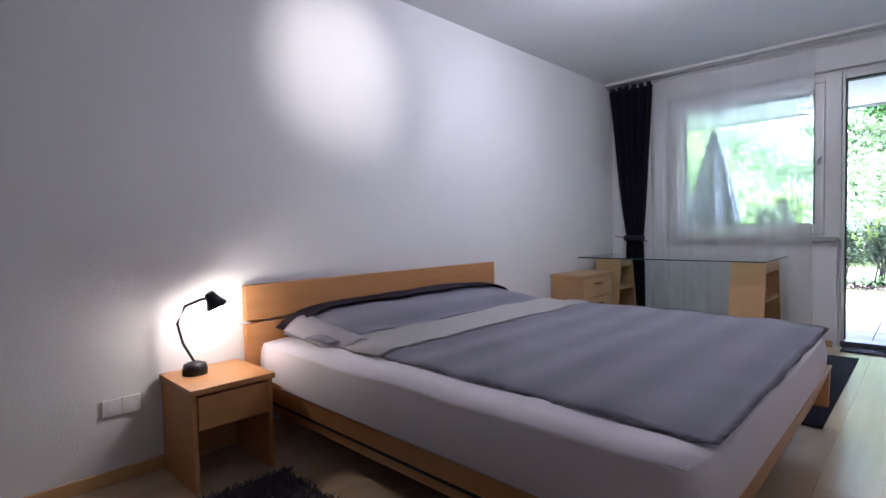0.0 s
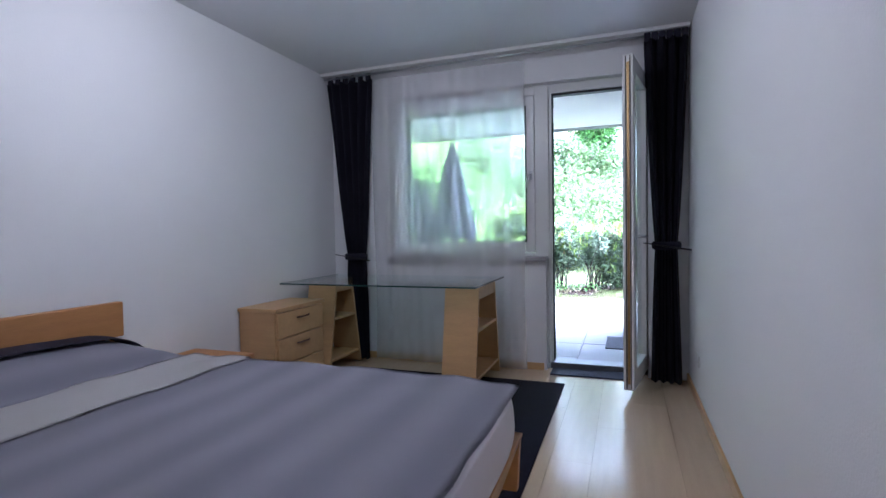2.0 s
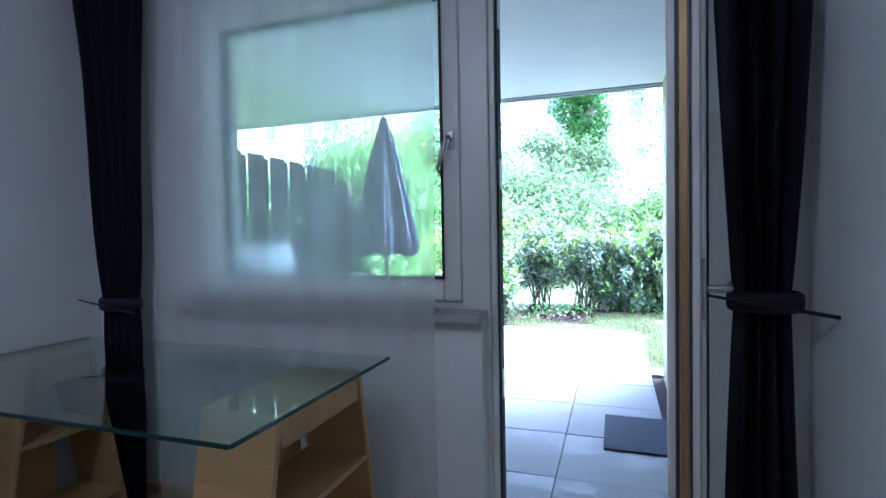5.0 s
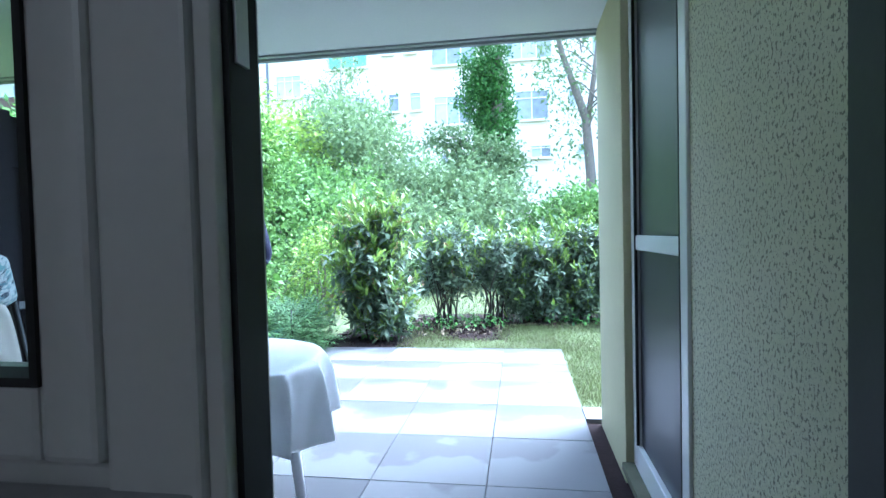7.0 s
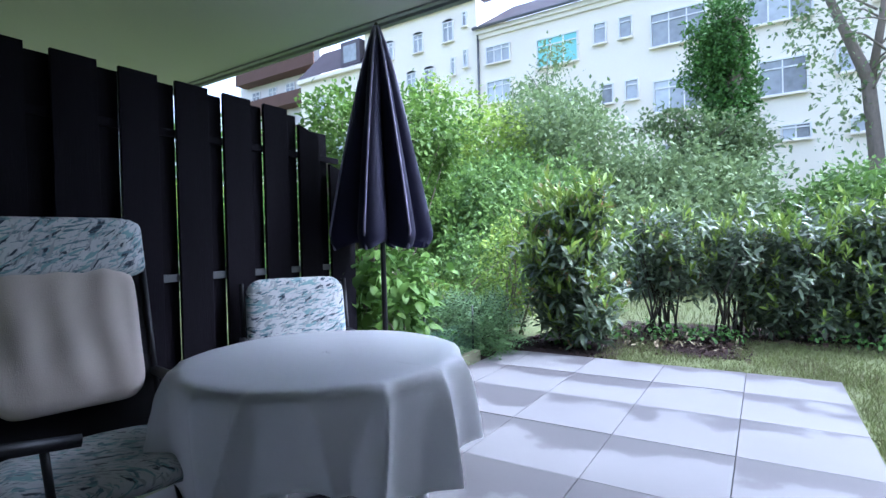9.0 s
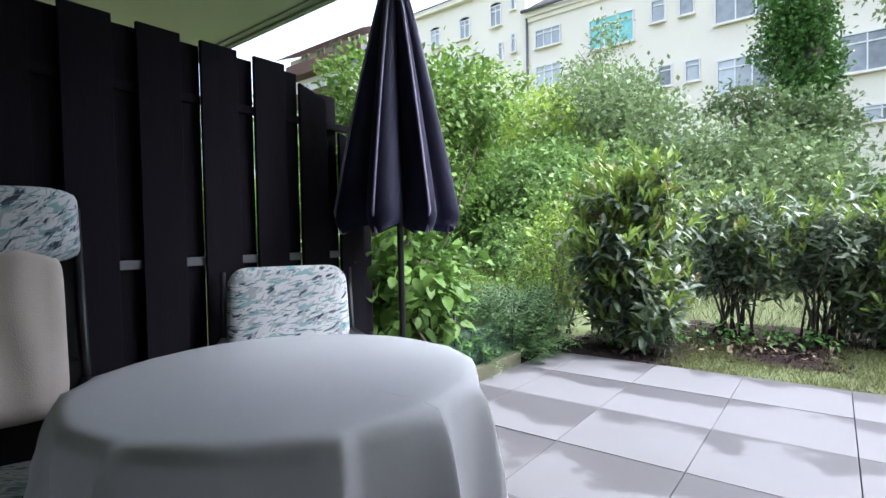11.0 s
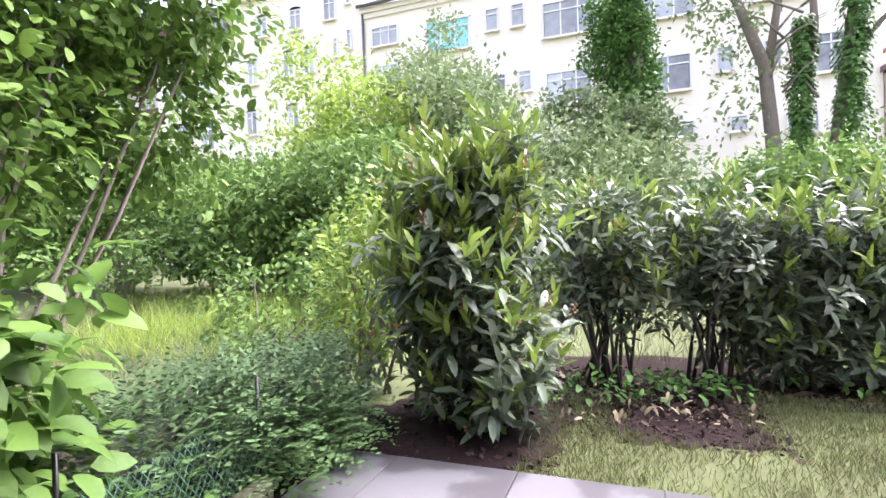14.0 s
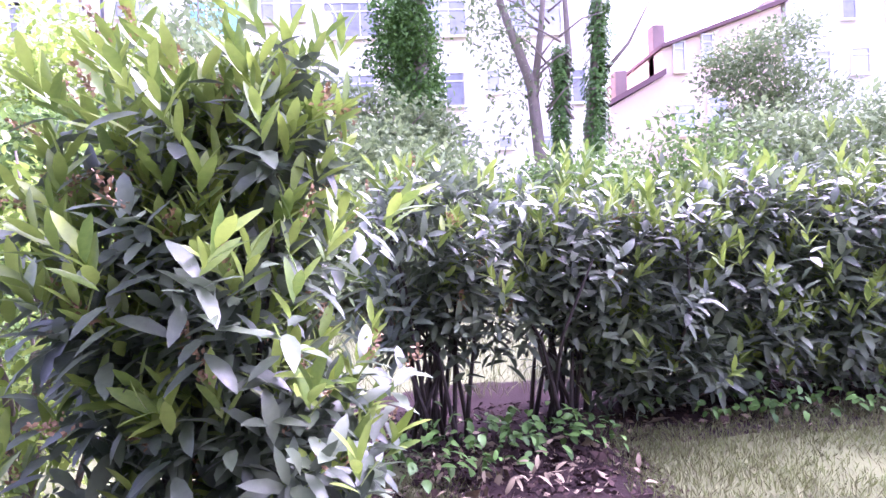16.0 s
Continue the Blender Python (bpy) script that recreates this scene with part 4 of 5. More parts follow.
bmesh.ops.translate(foot, vec=(-0.01, 0.02, 0.0), verts=foot.verts[:])
part("base_plate", foot, TERRA, pa, "domed terracotta-coloured foot")


# garden chairs with cushions
SLING = mat("black_sling_fabric", (0.012, 0.012, 0.016), 0.8, 0.15, 6, 300, 0.3)


def garden_chair(label, at, turn, recline, back_h, head, plain):
    ob = thing("garden_chair", label, "chair", at, turn, group="garden chairs")
    W = 0.27
    top = Vector((0, -0.10 - back_h * math.sin(radians(recline)), 0.40 + back_h * math.cos(radians(recline))))
    for s in (-1, 1):
        x = s * W
        part("back_frame", tube([(x, -0.12, 0.34), (x, top.y - 0.02, top.z)], 0.012, 8), BLACKM, ob)
        part("leg", tube([(x, 0.42, 0.40), (x, 0.30, 0.2), (x, -0.22, 0.0)], 0.012, 8), BLACKM, ob)
        part("leg", tube([(x, -0.14, 0.40), (x, 0.05, 0.2), (x, 0.40, 0.0)], 0.012, 8), BLACKM, ob)
        part("armrest", tube([(x, -0.22, 0.62), (x, 0.1, 0.63), (x, 0.36, 0.60)], [0.018, 0.022, 0.018], 8), BLACKM, ob)
        part("arm_post", tube([(x, 0.30, 0.40), (x, 0.28, 0.62)], 0.011, 8), BLACKM, ob)
    part("crossbar", tube([(-W, -0.22, 0.012), (W, -0.22, 0.012)], 0.011, 8), BLACKM, ob)
    part("crossbar", tube([(-W, 0.40, 0.012), (W, 0.40, 0.012)], 0.011, 8), BLACKM, ob)
    part("seat_pad", cushion(-0.25, 0.25, -0.12, 0.42, 0.39, 0.46, 12, 0.4, 0.01), CUSH, ob)
    bm = cushion(-0.225, 0.225, 0.13, back_h - 0.15, -0.045, 0.03, 30, 0.45, 0.010) if plain else cushion(-0.255, 0.255, 0.0, back_h, -0.03, 0.035, 30, 0.45, 0.010)
    if plain:
        for v in bm.verts:
            if v.co.z < 0:
                v.co.z -= 0.004 * math.cos(v.co.x * 2 * math.pi / 0.125 + 0.9 * math.sin(v.co.y * 9)) + 0.008 * noise.noise(Vector((v.co.x * 12, v.co.y * 5, 0)))
    m = Matrix.Translation((0, -0.10, 0.42)) @ Matrix.Rotation(radians(90 + recline), 4, "X")
    bmesh.ops.transform(bm, matrix=m, verts=bm.verts[:])
    part("back_pad", bm, PLAIN if plain else CUSH, ob)
    if plain:
        sl = sheet(8, 16, lambda u, v: (-0.26 + 0.52 * u, back_h * v - 0.06, 0.032 + 0.05 * math.sin(math.pi * u) * (1 - v) ** 2), 0.004)
        bmesh.ops.transform(sl, matrix=m, verts=sl.verts[:])
        part("sling", sl, SLING, ob, "black woven sling fabric")
    if head:
        hm = cushion(-0.275, 0.275, back_h - 0.20, back_h + 0.05, -0.045, 0.055, 14, 0.5, 0.01)
        bmesh.ops.transform(hm, matrix=m, verts=hm.verts[:])
        part("head_pad", hm, CUSH, ob, "printed cotton headrest cover")
    return ob


garden_chair("reclined black chair with beige pad and printed headrest", (-2.52, 7.50, GZ), -102, 18, 0.80, True, True)
garden_chair("black garden chair with a printed cotton pad", (-2.58, 8.50, GZ), -122, 12, 0.52, False, False)
garden_chair("black garden chair with printed pad pushed to the wall", (-1.95, 6.93, GZ), -12, 14, 0.55, False, False)

# ---- ground and garden ----
setting("ground", box(-400, 400, -300, 700, -0.6, GZ - 0.045), LAWN, "green lawn ground stretching away", "ground")
setting("terrace_bed", boxes((-3.0, 2.2, 6.75, 9.6, -0.3, GZ - 0.03), (-3.0, -0.15, 9.6, 11.4, -0.3, GZ - 0.03)), SOIL, "sand bed under the terrace slabs", "ground")
kb = thing("kerb_stone", "mossy concrete edging stone along the bed", "kerb", kind="structure")
part("stone", box(-2.91, -2.85, 9.76, 10.10, -0.3, 0.0, 0.006), KERBM, kb)
part("stone", box(-2.91, -2.85, 10.11, 10.86, -0.3, -0.005, 0.006), KERBM, kb)


def patch(x0, x1, y0, y1, z, n=40):
    """Uneven soil with a ragged rim that dips under the lawn."""
    def f(u, v):
        x, y = x0 + (x1 - x0) * u, y0 + (y1 - y0) * v
        e = 2.2 * (1 - (2 * u - 1) ** 4 - (2 * v - 1) ** 4) + 0.9 * noise.noise(Vector((x * 2.5, y * 2.5, 4)))
        return (x, y, z - 0.082 + max(-1, min(1, e + 0.9 * noise.noise(Vector((x * 7, y * 7, 0))))) * 0.046 + 0.006 * noise.noise(Vector((x * 6, y * 6, 1))))
    return sheet(n, n, f)


setting("soil_bed_hedge", patch(-3.1, 4.5, 12.72, 14.1, GZ), SOIL, "dark bare soil under the laurel hedge", "soil")
setting("soil_path", patch(-1.72, -0.72, 11.95, 13.0, GZ), SOIL, "trodden bare soil between lawn and hedge", "soil")
setting("soil_bed_side", patch(-5.2, -2.9, 8.9, 12.6, GZ), SOIL, "dark soil of the planted side bed", "soil")
setting("soil_bed_corner", patch(-3.1, -1.7, 11.4, 12.6, GZ + 0.01), SOIL, "dark soil below the corner bush", "soil")

laurel("tall cherry laurel with pale shoots and spent flowers", (-2.35, 12.0, GZ), [(0, 0, 0.90, 0.48, 0.42, 0.66), (-0.16, 0.1, 1.38, 0.36, 0.36, 0.32), (0.17, -0.12, 0.42, 0.40, 0.36, 0.40), (-0.28, 0.0, 0.72, 0.32, 0.36, 0.50), (0.20, 0.0, 1.48, 0.24, 0.28, 0.36)], 380, 11, stems=10, spikes=120, young=0.7, size=0.122)
laurel("bare-stemmed cherry laurel in the hedge", (-1.66, 13.05, GZ), [(0, 0, 1.08, 0.48, 0.42, 0.36), (-0.22, 0, 0.74, 0.22, 0.3, 0.32), (0.22, 0, 0.78, 0.2, 0.3, 0.3), (0.03, 0, 0.62, 0.2, 0.25, 0.12)], 135, 12, stems=19, spikes=14, young=0.4)
laurel("bare-stemmed cherry laurel in the hedge", (-0.92, 13.2, GZ), [(0, 0, 1.02, 0.44, 0.4, 0.36), (-0.16, 0, 0.7, 0.24, 0.3, 0.32), (0.2, 0, 0.7, 0.26, 0.3, 0.34), (0.0, 0, 0.62, 0.2, 0.25, 0.12)], 135, 13, stems=17, spikes=6, young=0.4)
HX = [(-0.36, 13.3, 1.34), (0.28, 13.4, 1.42), (0.98, 13.4, 1.45), (1.72, 13.4, 1.5), (2.5, 13.35, 1.55), (3.4, 13.3, 1.55)]
for i, (x, y, h) in enumerate(HX):
    laurel("dense dark cherry laurel of the low hedge", (x, y, GZ), [(0, 0, 0.68, 0.52, 0.42, 0.60), (0.1, 0.05, h - 0.32, 0.45, 0.4, 0.32), (-0.1, -0.1, 0.42, 0.45, 0.38, 0.38)], 310, 20 + i, stems=9, spikes=5, young=0.4)

# side bed: climbing shrub, low conifer-like shrub, wire net


def broadleaf(name, label, at, lobes, count, size, leafmat, stems, seed, wide=0.62, droop=0.35, per=5, category="bush", group=""):
    """A loose shrub of large soft leaves on thin upright stems."""
    rng = np.random.default_rng(seed)
    ob = thing(name, label, category, at, group=group)
    lob = np.array(lobes, float)
    for i in range(stems):
        foot = Vector((rng.normal() * 0.10, rng.normal() * 0.10, -0.05))
        row = lob[rng.integers(len(lob))]
        tip = Vector(row[:3]) + Vector(rng.normal(size=3)) * 0.5 * float(row[3:].min())
        mid = foot.lerp(tip, 0.5) + Vector((rng.normal() * 0.08, rng.normal() * 0.08, 0.08))
        part("stem", tube((foot, foot.lerp(mid, 0.5), mid, tip), (0.014, 0.012, 0.009, 0.004), 6), BARK, ob)
    p, d = crown_points(rng, lobes, count // per, 0.45)
    p, d = np.repeat(p, per, 0), np.repeat(d, per, 0)
    k = len(p)
    p = p + rng.normal(size=(k, 3)) * size * 0.7
    al = unit(d * 0.8 + rng.normal(size=(k, 3)) * 0.6 - UP * 0.15)
    nr = unit(UP * 1.2 + d * 0.3 + rng.normal(size=(k, 3)) * 0.35)
    ln = size * (0.6 + 0.7 * rng.random(k))
    keep = p[:, 2] > 0.02
    leaf_mesh("leaves", p[keep], al[keep], nr[keep], ln[keep], ln[keep] * wide, leafmat, ob, droop=droop)
    return ob


LITTER = mat("dry_leaf", (0.20, 0.17, 0.10), 0.8, 0.3, 20, 90, 0.2, island=0.8, dark=(0.09, 0.06, 0.035))
SOFT = mat("soft_raspberry_leaf", (0.12, 0.21, 0.04), 0.55, 0.25, 3, 40, 0.1, island=0.8, dark=(0.05, 0.11, 0.02), trans=0.35, spec=0.3)
NEEDLE = mat("cotoneaster_leaf", (0.09, 0.155, 0.055), 0.5, 0.25, 3, 40, 0.0, island=0.9, dark=(0.035, 0.07, 0.022), trans=0.2, spec=0.3)
broadleaf("raspberry_shrub", "light green soft-leaved shrub spilling over the kerb", (-3.10, 9.75, GZ), [(-0.06, 0, 0.66, 0.32, 0.42, 0.36), (0.06, 0.1, 0.90, 0.27, 0.38, 0.22), (-0.2, 0.2, 0.45, 0.36, 0.45, 0.4)], 1500, 0.108, SOFT, 12, 41)
broadleaf("tall_shrub", "tall leafy shrub with thick brown stems behind the fence end", (-3.55, 10.1, GZ), [(0, 0, 1.9, 0.62, 0.65, 0.55), (0.25, -0.1, 1.45, 0.4, 0.4, 0.35), (-0.5, 0.3, 1.6, 0.6, 0.6, 0.5), (0.2, 0.35, 2.1, 0.5, 0.5, 0.35), (-0.05, 0.85, 1.75, 0.48, 0.42, 0.5), (0.2, 0.75, 2.2, 0.45, 0.45, 0.4)], 16000, 0.052, LEAF_E, 12, 42, droop=0.2)
br = thing("cut_stump", "brown trunk stump among the shrub stems", "stump", (-3.35, 9.8, GZ))
part("trunk", tube([(0, 0, -0.1), (0.02, 0, 0.3), (0.0, 0.03, 0.75), (-0.04, 0.05, 1.3)], [0.07, 0.06, 0.055, 0.04], 10), BARK, br)
for i in range(9):
    a = i * 0.7
    part("branch", tube([(0, 0.03, 0.6 + 0.06 * i), (0.18 * math.cos(a), 0.18 * math.sin(a), 0.95 + 0.07 * i), (0.3 * math.cos(a + 0.3), 0.3 * math.sin(a + 0.3), 1.5 + 0.05 * i)], [0.022, 0.016, 0.008], 6), BARK, br)


def fern_bush(label, at, lobes, count, seed, size=0.10):
    """A shrub of narrow arching sprays, small needles along each."""
    rng = np.random.default_rng(seed)
    ob = thing("low_shrub", label, "bush", at, group="low shrubs")
    for i in range(6):
        a = i * 1.1
        part("stem", tube([(0.03 * math.cos(a), 0.03 * math.sin(a), -0.05), (0.15 * math.cos(a), 0.15 * math.sin(a), 0.2), (0.3 * math.cos(a), 0.3 * math.sin(a), 0.32)], [0.008, 0.006, 0.003], 5), DARKTWIG, ob)
    p, d = crown_points(rng, lobes, count, 0.3)
    per = 12
    st = np.tile(np.linspace(0, 1, per), count)
    D = np.repeat(unit(d * 0.8 + UP * 0.35 + rng.normal(size=d.shape) * 0.3), per, 0)
    P = np.repeat(p, per, 0) + D * (st * 0.22)[:, None] - UP * (st ** 2 * 0.06)[:, None]
    side = unit(np.cross(D, UP))
    sg = np.where(np.tile(np.arange(per), count) % 2 == 0, 1.0, -1.0)[:, None]
    al = unit(D * 0.7 + side * sg)
    ln = size * 0.36 * (1.15 - 0.5 * st) * (0.7 + 0.6 * rng.random(len(st)))
    keep = P[:, 2] > 0.02
    leaf_mesh("sprays", P[keep], al[keep], unit(UP + rng.normal(size=P.shape) * 0.2)[keep], ln[keep], ln[keep] * 0.55, NEEDLE, ob, rich=False, droop=0.1)
    return ob


fern_bush("low feathery green shrub behind the kerb", (-3.15, 10.6, GZ), [(-0.1, 0, 0.25, 0.33, 0.55, 0.28), (0.05, 0.45, 0.22, 0.32, 0.4, 0.24)], 1150, 51, 0.105)
fern_bush("feathery green shrub beside the laurel", (-3.15, 11.4, GZ), [(0, 0, 0.22, 0.35, 0.5, 0.28), (0.2, -0.2, 0.15, 0.3, 0.35, 0.2)], 850, 52, 0.105)
broadleaf("privet_shrub", "bright green upright shrub behind the laurel", (-3.25, 12.4, GZ), [(0, 0, 0.7, 0.4, 0.4, 0.6), (0.1, 0.1, 1.2, 0.3, 0.3, 0.3)], 2200, 0.06, LEAF_A, 8, 53, droop=0.2, wide=0.5)
broadleaf("field_shrub", "green field shrub beyond the side bed", (-4.6, 13.0, GZ), [(0, 0, 0.5, 0.7, 0.6, 0.5), (0.6, 0.6, 0.7, 0.6, 0.5, 0.6)], 2600, 0.06, LEAF_B, 8, 54, droop=0.2)
# green wire net
net = thing("wire_net", "low green wire netting behind the kerb", "netting")
bm = bmesh.new()
for k in range(46):
    ya = 9.54 + k * 0.03
    for s in (1, -1):
        lean = 0.02 * math.sin(4 * ya)
        tube([(-2.925, ya, GZ + 0.02), (-2.915 + lean + 0.003 * s, ya + s * 0.12, GZ + 0.20), (-2.94 + lean, ya + s * 0.22, GZ + 0.36)], 0.0016, 3, bm, False)
part("mesh", bm, GREENNET, net)
for y in (9.3, 10.1, 10.9):
    part("stake", tube([(-2.95, y, GZ - 0.1), (-2.95, y, GZ + 0.5)], 0.008, 6), BLACKM, net)
gst = thing("garden_stake", "dark metal stake standing in the side lawn", "stake", (-3.75, 9.5, GZ))
part("rod", tube([(0, 0, -0.1), (0, 0, 0.75)], 0.012, 6), BLACKM, gst)
gst2 = thing("garden_gnome_pot", "small red clay pot at the fence end", "pot", (-3.1, 9.42, GZ))
part("pot", lathe([(0.0, 0.0), (0.05, 0.0), (0.075, 0.13), (0.08, 0.13), (0.08, 0.16), (0.065, 0.16), (0.05, 0.1), (0, 0.1)], 20), TERRA, gst2)

# grass of the near lawn, leaves on soil, low ground cover
def grass(name, label, regions, count, seed, tall=0.045, material=BLADE):
    rng = np.random.default_rng(seed)
    ob = thing(name, label, "grass", kind="stuff")
    area = np.array([(b - a) * (d - c) for a, b, c, d in regions])
    pick = rng.choice(len(regions), count, p=area / area.sum())
    R = np.array(regions)[pick]
    x = R[:, 0] + (R[:, 1] - R[:, 0]) * rng.random(count)
    y = R[:, 2] + (R[:, 3] - R[:, 2]) * rng.random(count)
    dens = np.sin(x * 2.3 + np.sin(y * 1.7)) * np.sin(y * 2.9 + 1.3 * np.sin(x * 2.1)) + 0.4 * np.sin(x * 9) * np.sin(y * 8)
    dens = dens - 3.0 * np.exp(-(((x + 1.22) / 0.38) ** 2 + ((y - 12.45) / 0.42) ** 2) ** 2)
    k = rng.random(count) < 0.62 + 0.38 * dens
    p = np.stack([x, y, np.full(count, GZ - 0.048)], 1)[k]
    n = len(p)
    al = unit(UP + rng.normal(size=(n, 3)) * (0.45, 0.45, 0.1))
    ln = tall * (0.5 + rng.random(n))
    leaf_mesh("blades", p, al, unit(rng.normal(size=(n, 3))), ln, 0.0035 + 0.002 * rng.random(n), material, ob, rich=False, droop=0.3, kind="stuff")
    return ob


grass("lawn_grass", "short patchy green lawn beside the terrace slabs", [(-0.13, 3.4, 9.62, 13.1), (-2.0, -0.13, 11.42, 12.6), (-0.8, -0.13, 12.6, 12.95)], 165000, 61)
grass("meadow_grass", "longer grass of the garden beyond the hedge", [(-12, 5, 13.6, 22)], 90000, 62, 0.16)
grass("tall_weeds", "tall green weed stalks in the meadow", [(-7.5, -4.4, 12.6, 15.2)], 5200, 67, 0.45, LEAF_A)
grass("side_meadow", "light green grass beyond the side bed", [(-12, -3.6, 9.3, 14)], 60000, 63, 0.10)
broadleaf("ground_cover", "dark creeping ivy below the wire netting", (-2.93, 9.62, GZ), [(0, 0, 0.12, 0.10, 0.35, 0.16), (-0.03, 0.5, 0.14, 0.09, 0.4, 0.16), (0.1, -0.25, 0.04, 0.16, 0.14, 0.05)], 620, 0.05, LEAF_C, 0, 68)
broadleaf("ground_cover", "creeping ivy at the foot of the laurel hedge", (-1.9, 12.55, GZ), [(0, 0, 0.05, 0.5, 0.2, 0.07), (0.7, 0.25, 0.04, 0.5, 0.2, 0.06), (-0.5, -0.5, 0.05, 0.3, 0.3, 0.06)], 760, 0.055, LEAF_C, 0, 64)
broadleaf("ground_cover", "creeping green weeds before the low hedge", (0.8, 12.98, GZ), [(0, 0, 0.03, 1.4, 0.12, 0.05)], 360, 0.05, LEAF_C, 0, 65)
broadleaf("fallen_leaves", "pale fallen laurel leaves on the dark soil", (-1.75, 12.35, GZ - 0.03), [(0, 0, 0.035, 0.5, 0.3, 0.008), (0.55, 0.2, 0.035, 0.4, 0.35, 0.008)], 130, 0.055, LITTER, 0, 66, wide=0.35)

CRUMB = mat("soil_crumb", (0.055, 0.036, 0.03), 0.95, 0.3, 20, 90, 0.2, island=1.0, dark=(0.012, 0.008, 0.008), spec=0.1)


def litter(name, label, regions, count, seed, material, size):
    """Small crumbs, chips and twigs strewn over bare soil."""
    rng = np.random.default_rng(seed)
    ob = thing(name, label, "litter", kind="stuff")
    area = np.array([(b - a) * (d - c) for a, b, c, d in regions])
    R = np.array(regions)[rng.choice(len(regions), count, p=area / area.sum())]
    p = np.stack([R[:, 0] + (R[:, 1] - R[:, 0]) * rng.random(count), R[:, 2] + (R[:, 3] - R[:, 2]) * rng.random(count), np.full(count, GZ - 0.036) + 0.008 * rng.random(count)], 1)
    ln = size * (0.3 + rng.exponential(0.7, count))
    leaf_mesh("crumbs", p, unit(rng.normal(size=(count, 3)) * (1, 1, 0.35)), unit(UP + rng.normal(size=(count, 3)) * 0.6), ln, ln * (0.3 + 0.5 * rng.random(count)), material, ob, rich=False, droop=0.1, kind="stuff")
    return ob


litter("soil_crumbs", "dark soil crumbs and bark chips below the hedge", [(-2.9, -0.7, 12.45, 13.5), (-0.7, 3.6, 12.9, 13.8), (-1.75, -0.7, 11.95, 13.0), (-2.9, -1.8, 11.45, 12.5)], 26000, 71, CRUMB, 0.020)
litter("leaf_litter", "dry brown leaf litter below the hedge", [(-2.8, -0.7, 12.35, 13.3), (-0.7, 3.4, 12.85, 13.5), (-1.8, -0.8, 12.3, 13.0)], 1500, 72, LITTER, 0.035)
lounge = thing("folding_chair", "white padded folding chair with black rim beyond the hedge", "chair", (-0.45, 14.45, GZ - 0.05), 25)
part("back_pad", cushion(-0.20, 0.20, -0.03, 0.03, 0.40, 0.86, 8, 0.3, 0.0, 0.3), PLASTIC, lounge)
part("seat_pad", cushion(-0.20, 0.20, -0.42, -0.02, 0.36, 0.41, 8, 0.4, 0.0), PLASTIC, lounge)
part("rim", tube([(-0.22, 0.02, 0.0), (-0.22, 0.02, 0.74), (-0.14, 0.02, 0.88), (0.14, 0.02, 0.88), (0.22, 0.02, 0.74), (0.22, 0.02, 0.0)], 0.012, 8), BLACKM, lounge)
for x in (-0.2, 0.2):
    part("leg", tube([(x, -0.40, 0.0), (x, -0.38, 0.37)], 0.011, 8), BLACKM, lounge)

# ---- shrubs and trees of the garden beyond ----
def blob_lobes(rng, w, h, n, base=0.2):
    out = []
    for _ in range(n):
        z = h * (base + (0.95 - base) * rng.random())
        f = 1.0 - 0.55 * (z / h) ** 2
        out.append((rng.normal() * w * 0.34 * f, rng.normal() * w * 0.34 * f, z, w * (0.20 + 0.14 * rng.random()), w * (0.20 + 0.14 * rng.random()), h * (0.12 + 0.10 * rng.random())))
    return out


SHRUBS = [  # x, y, width, height, leaf, count, leaf size, seed
    (-10.6, 18.5, 4.6, 3.1, LEAF_B, 14000, 0.10, 1), (-7.9, 20.3, 3.9, 6.4, LEAF_A, 15000, 0.11, 2), (-13.8, 18.5, 5.0, 3.2, LEAF_B, 12000, 0.12, 3),
    (-5.6, 21.5, 4.2, 5.6, LEAF_D, 13000, 0.12, 4), (-8.6, 18.0, 3.8, 2.8, LEAF_B, 12000, 0.09, 5), (-5.9, 18.0, 3.6, 3.0, LEAF_B, 11000, 0.09, 6),
    (-3.4, 19.5, 3.4, 3.4, LEAF_D, 10000, 0.10, 7), (-1.2, 20.0, 3.2, 2.6, LEAF_D, 9000, 0.11, 8), (1.2, 20.5, 3.4, 2.4, LEAF_B, 9000, 0.10, 9),
    (3.8, 20.0, 3.6, 3.0, LEAF_B, 9000, 0.10, 10), (6.6, 20.0, 4.0, 3.6, LEAF_D, 9000, 0.10, 11), (9.8, 20.0, 4.4, 3.8, LEAF_D, 11000, 0.16, 12),
    (-17.8, 18.5, 5.5, 3.6, LEAF_A, 9000, 0.14, 13), (-22.5, 22.0, 7.0, 7.0, LEAF_B, 9000, 0.18, 14), (13.5, 19.0, 5.0, 4.2, LEAF_B, 7000, 0.13, 15)]
for x, y, w, h, lf, cnt, sz, sd in SHRUBS:
    r = np.random.default_rng(sd)
    stems = [([(0.1 * i - 0.2, 0, -0.1), (0.3 * i - 0.6, 0.1, h * 0.35), (0.5 * i - 1.0, 0.2, h * 0.75)], [0.05, 0.035, 0.012]) for i in range(5)]
    tree("garden_shrub", {LEAF_A: "bright yellow-green overgrown garden shrub", LEAF_B: "dense mid-green garden shrub", LEAF_D: "loose grey-green garden shrub"}[lf],
         (x, y, GZ - 0.05), blob_lobes(r, w, h, 18), lf, int(cnt * 1.3), sz * 1.35, None, stems, 100 + sd, category="shrub", group="garden shrubs", tufts=8)

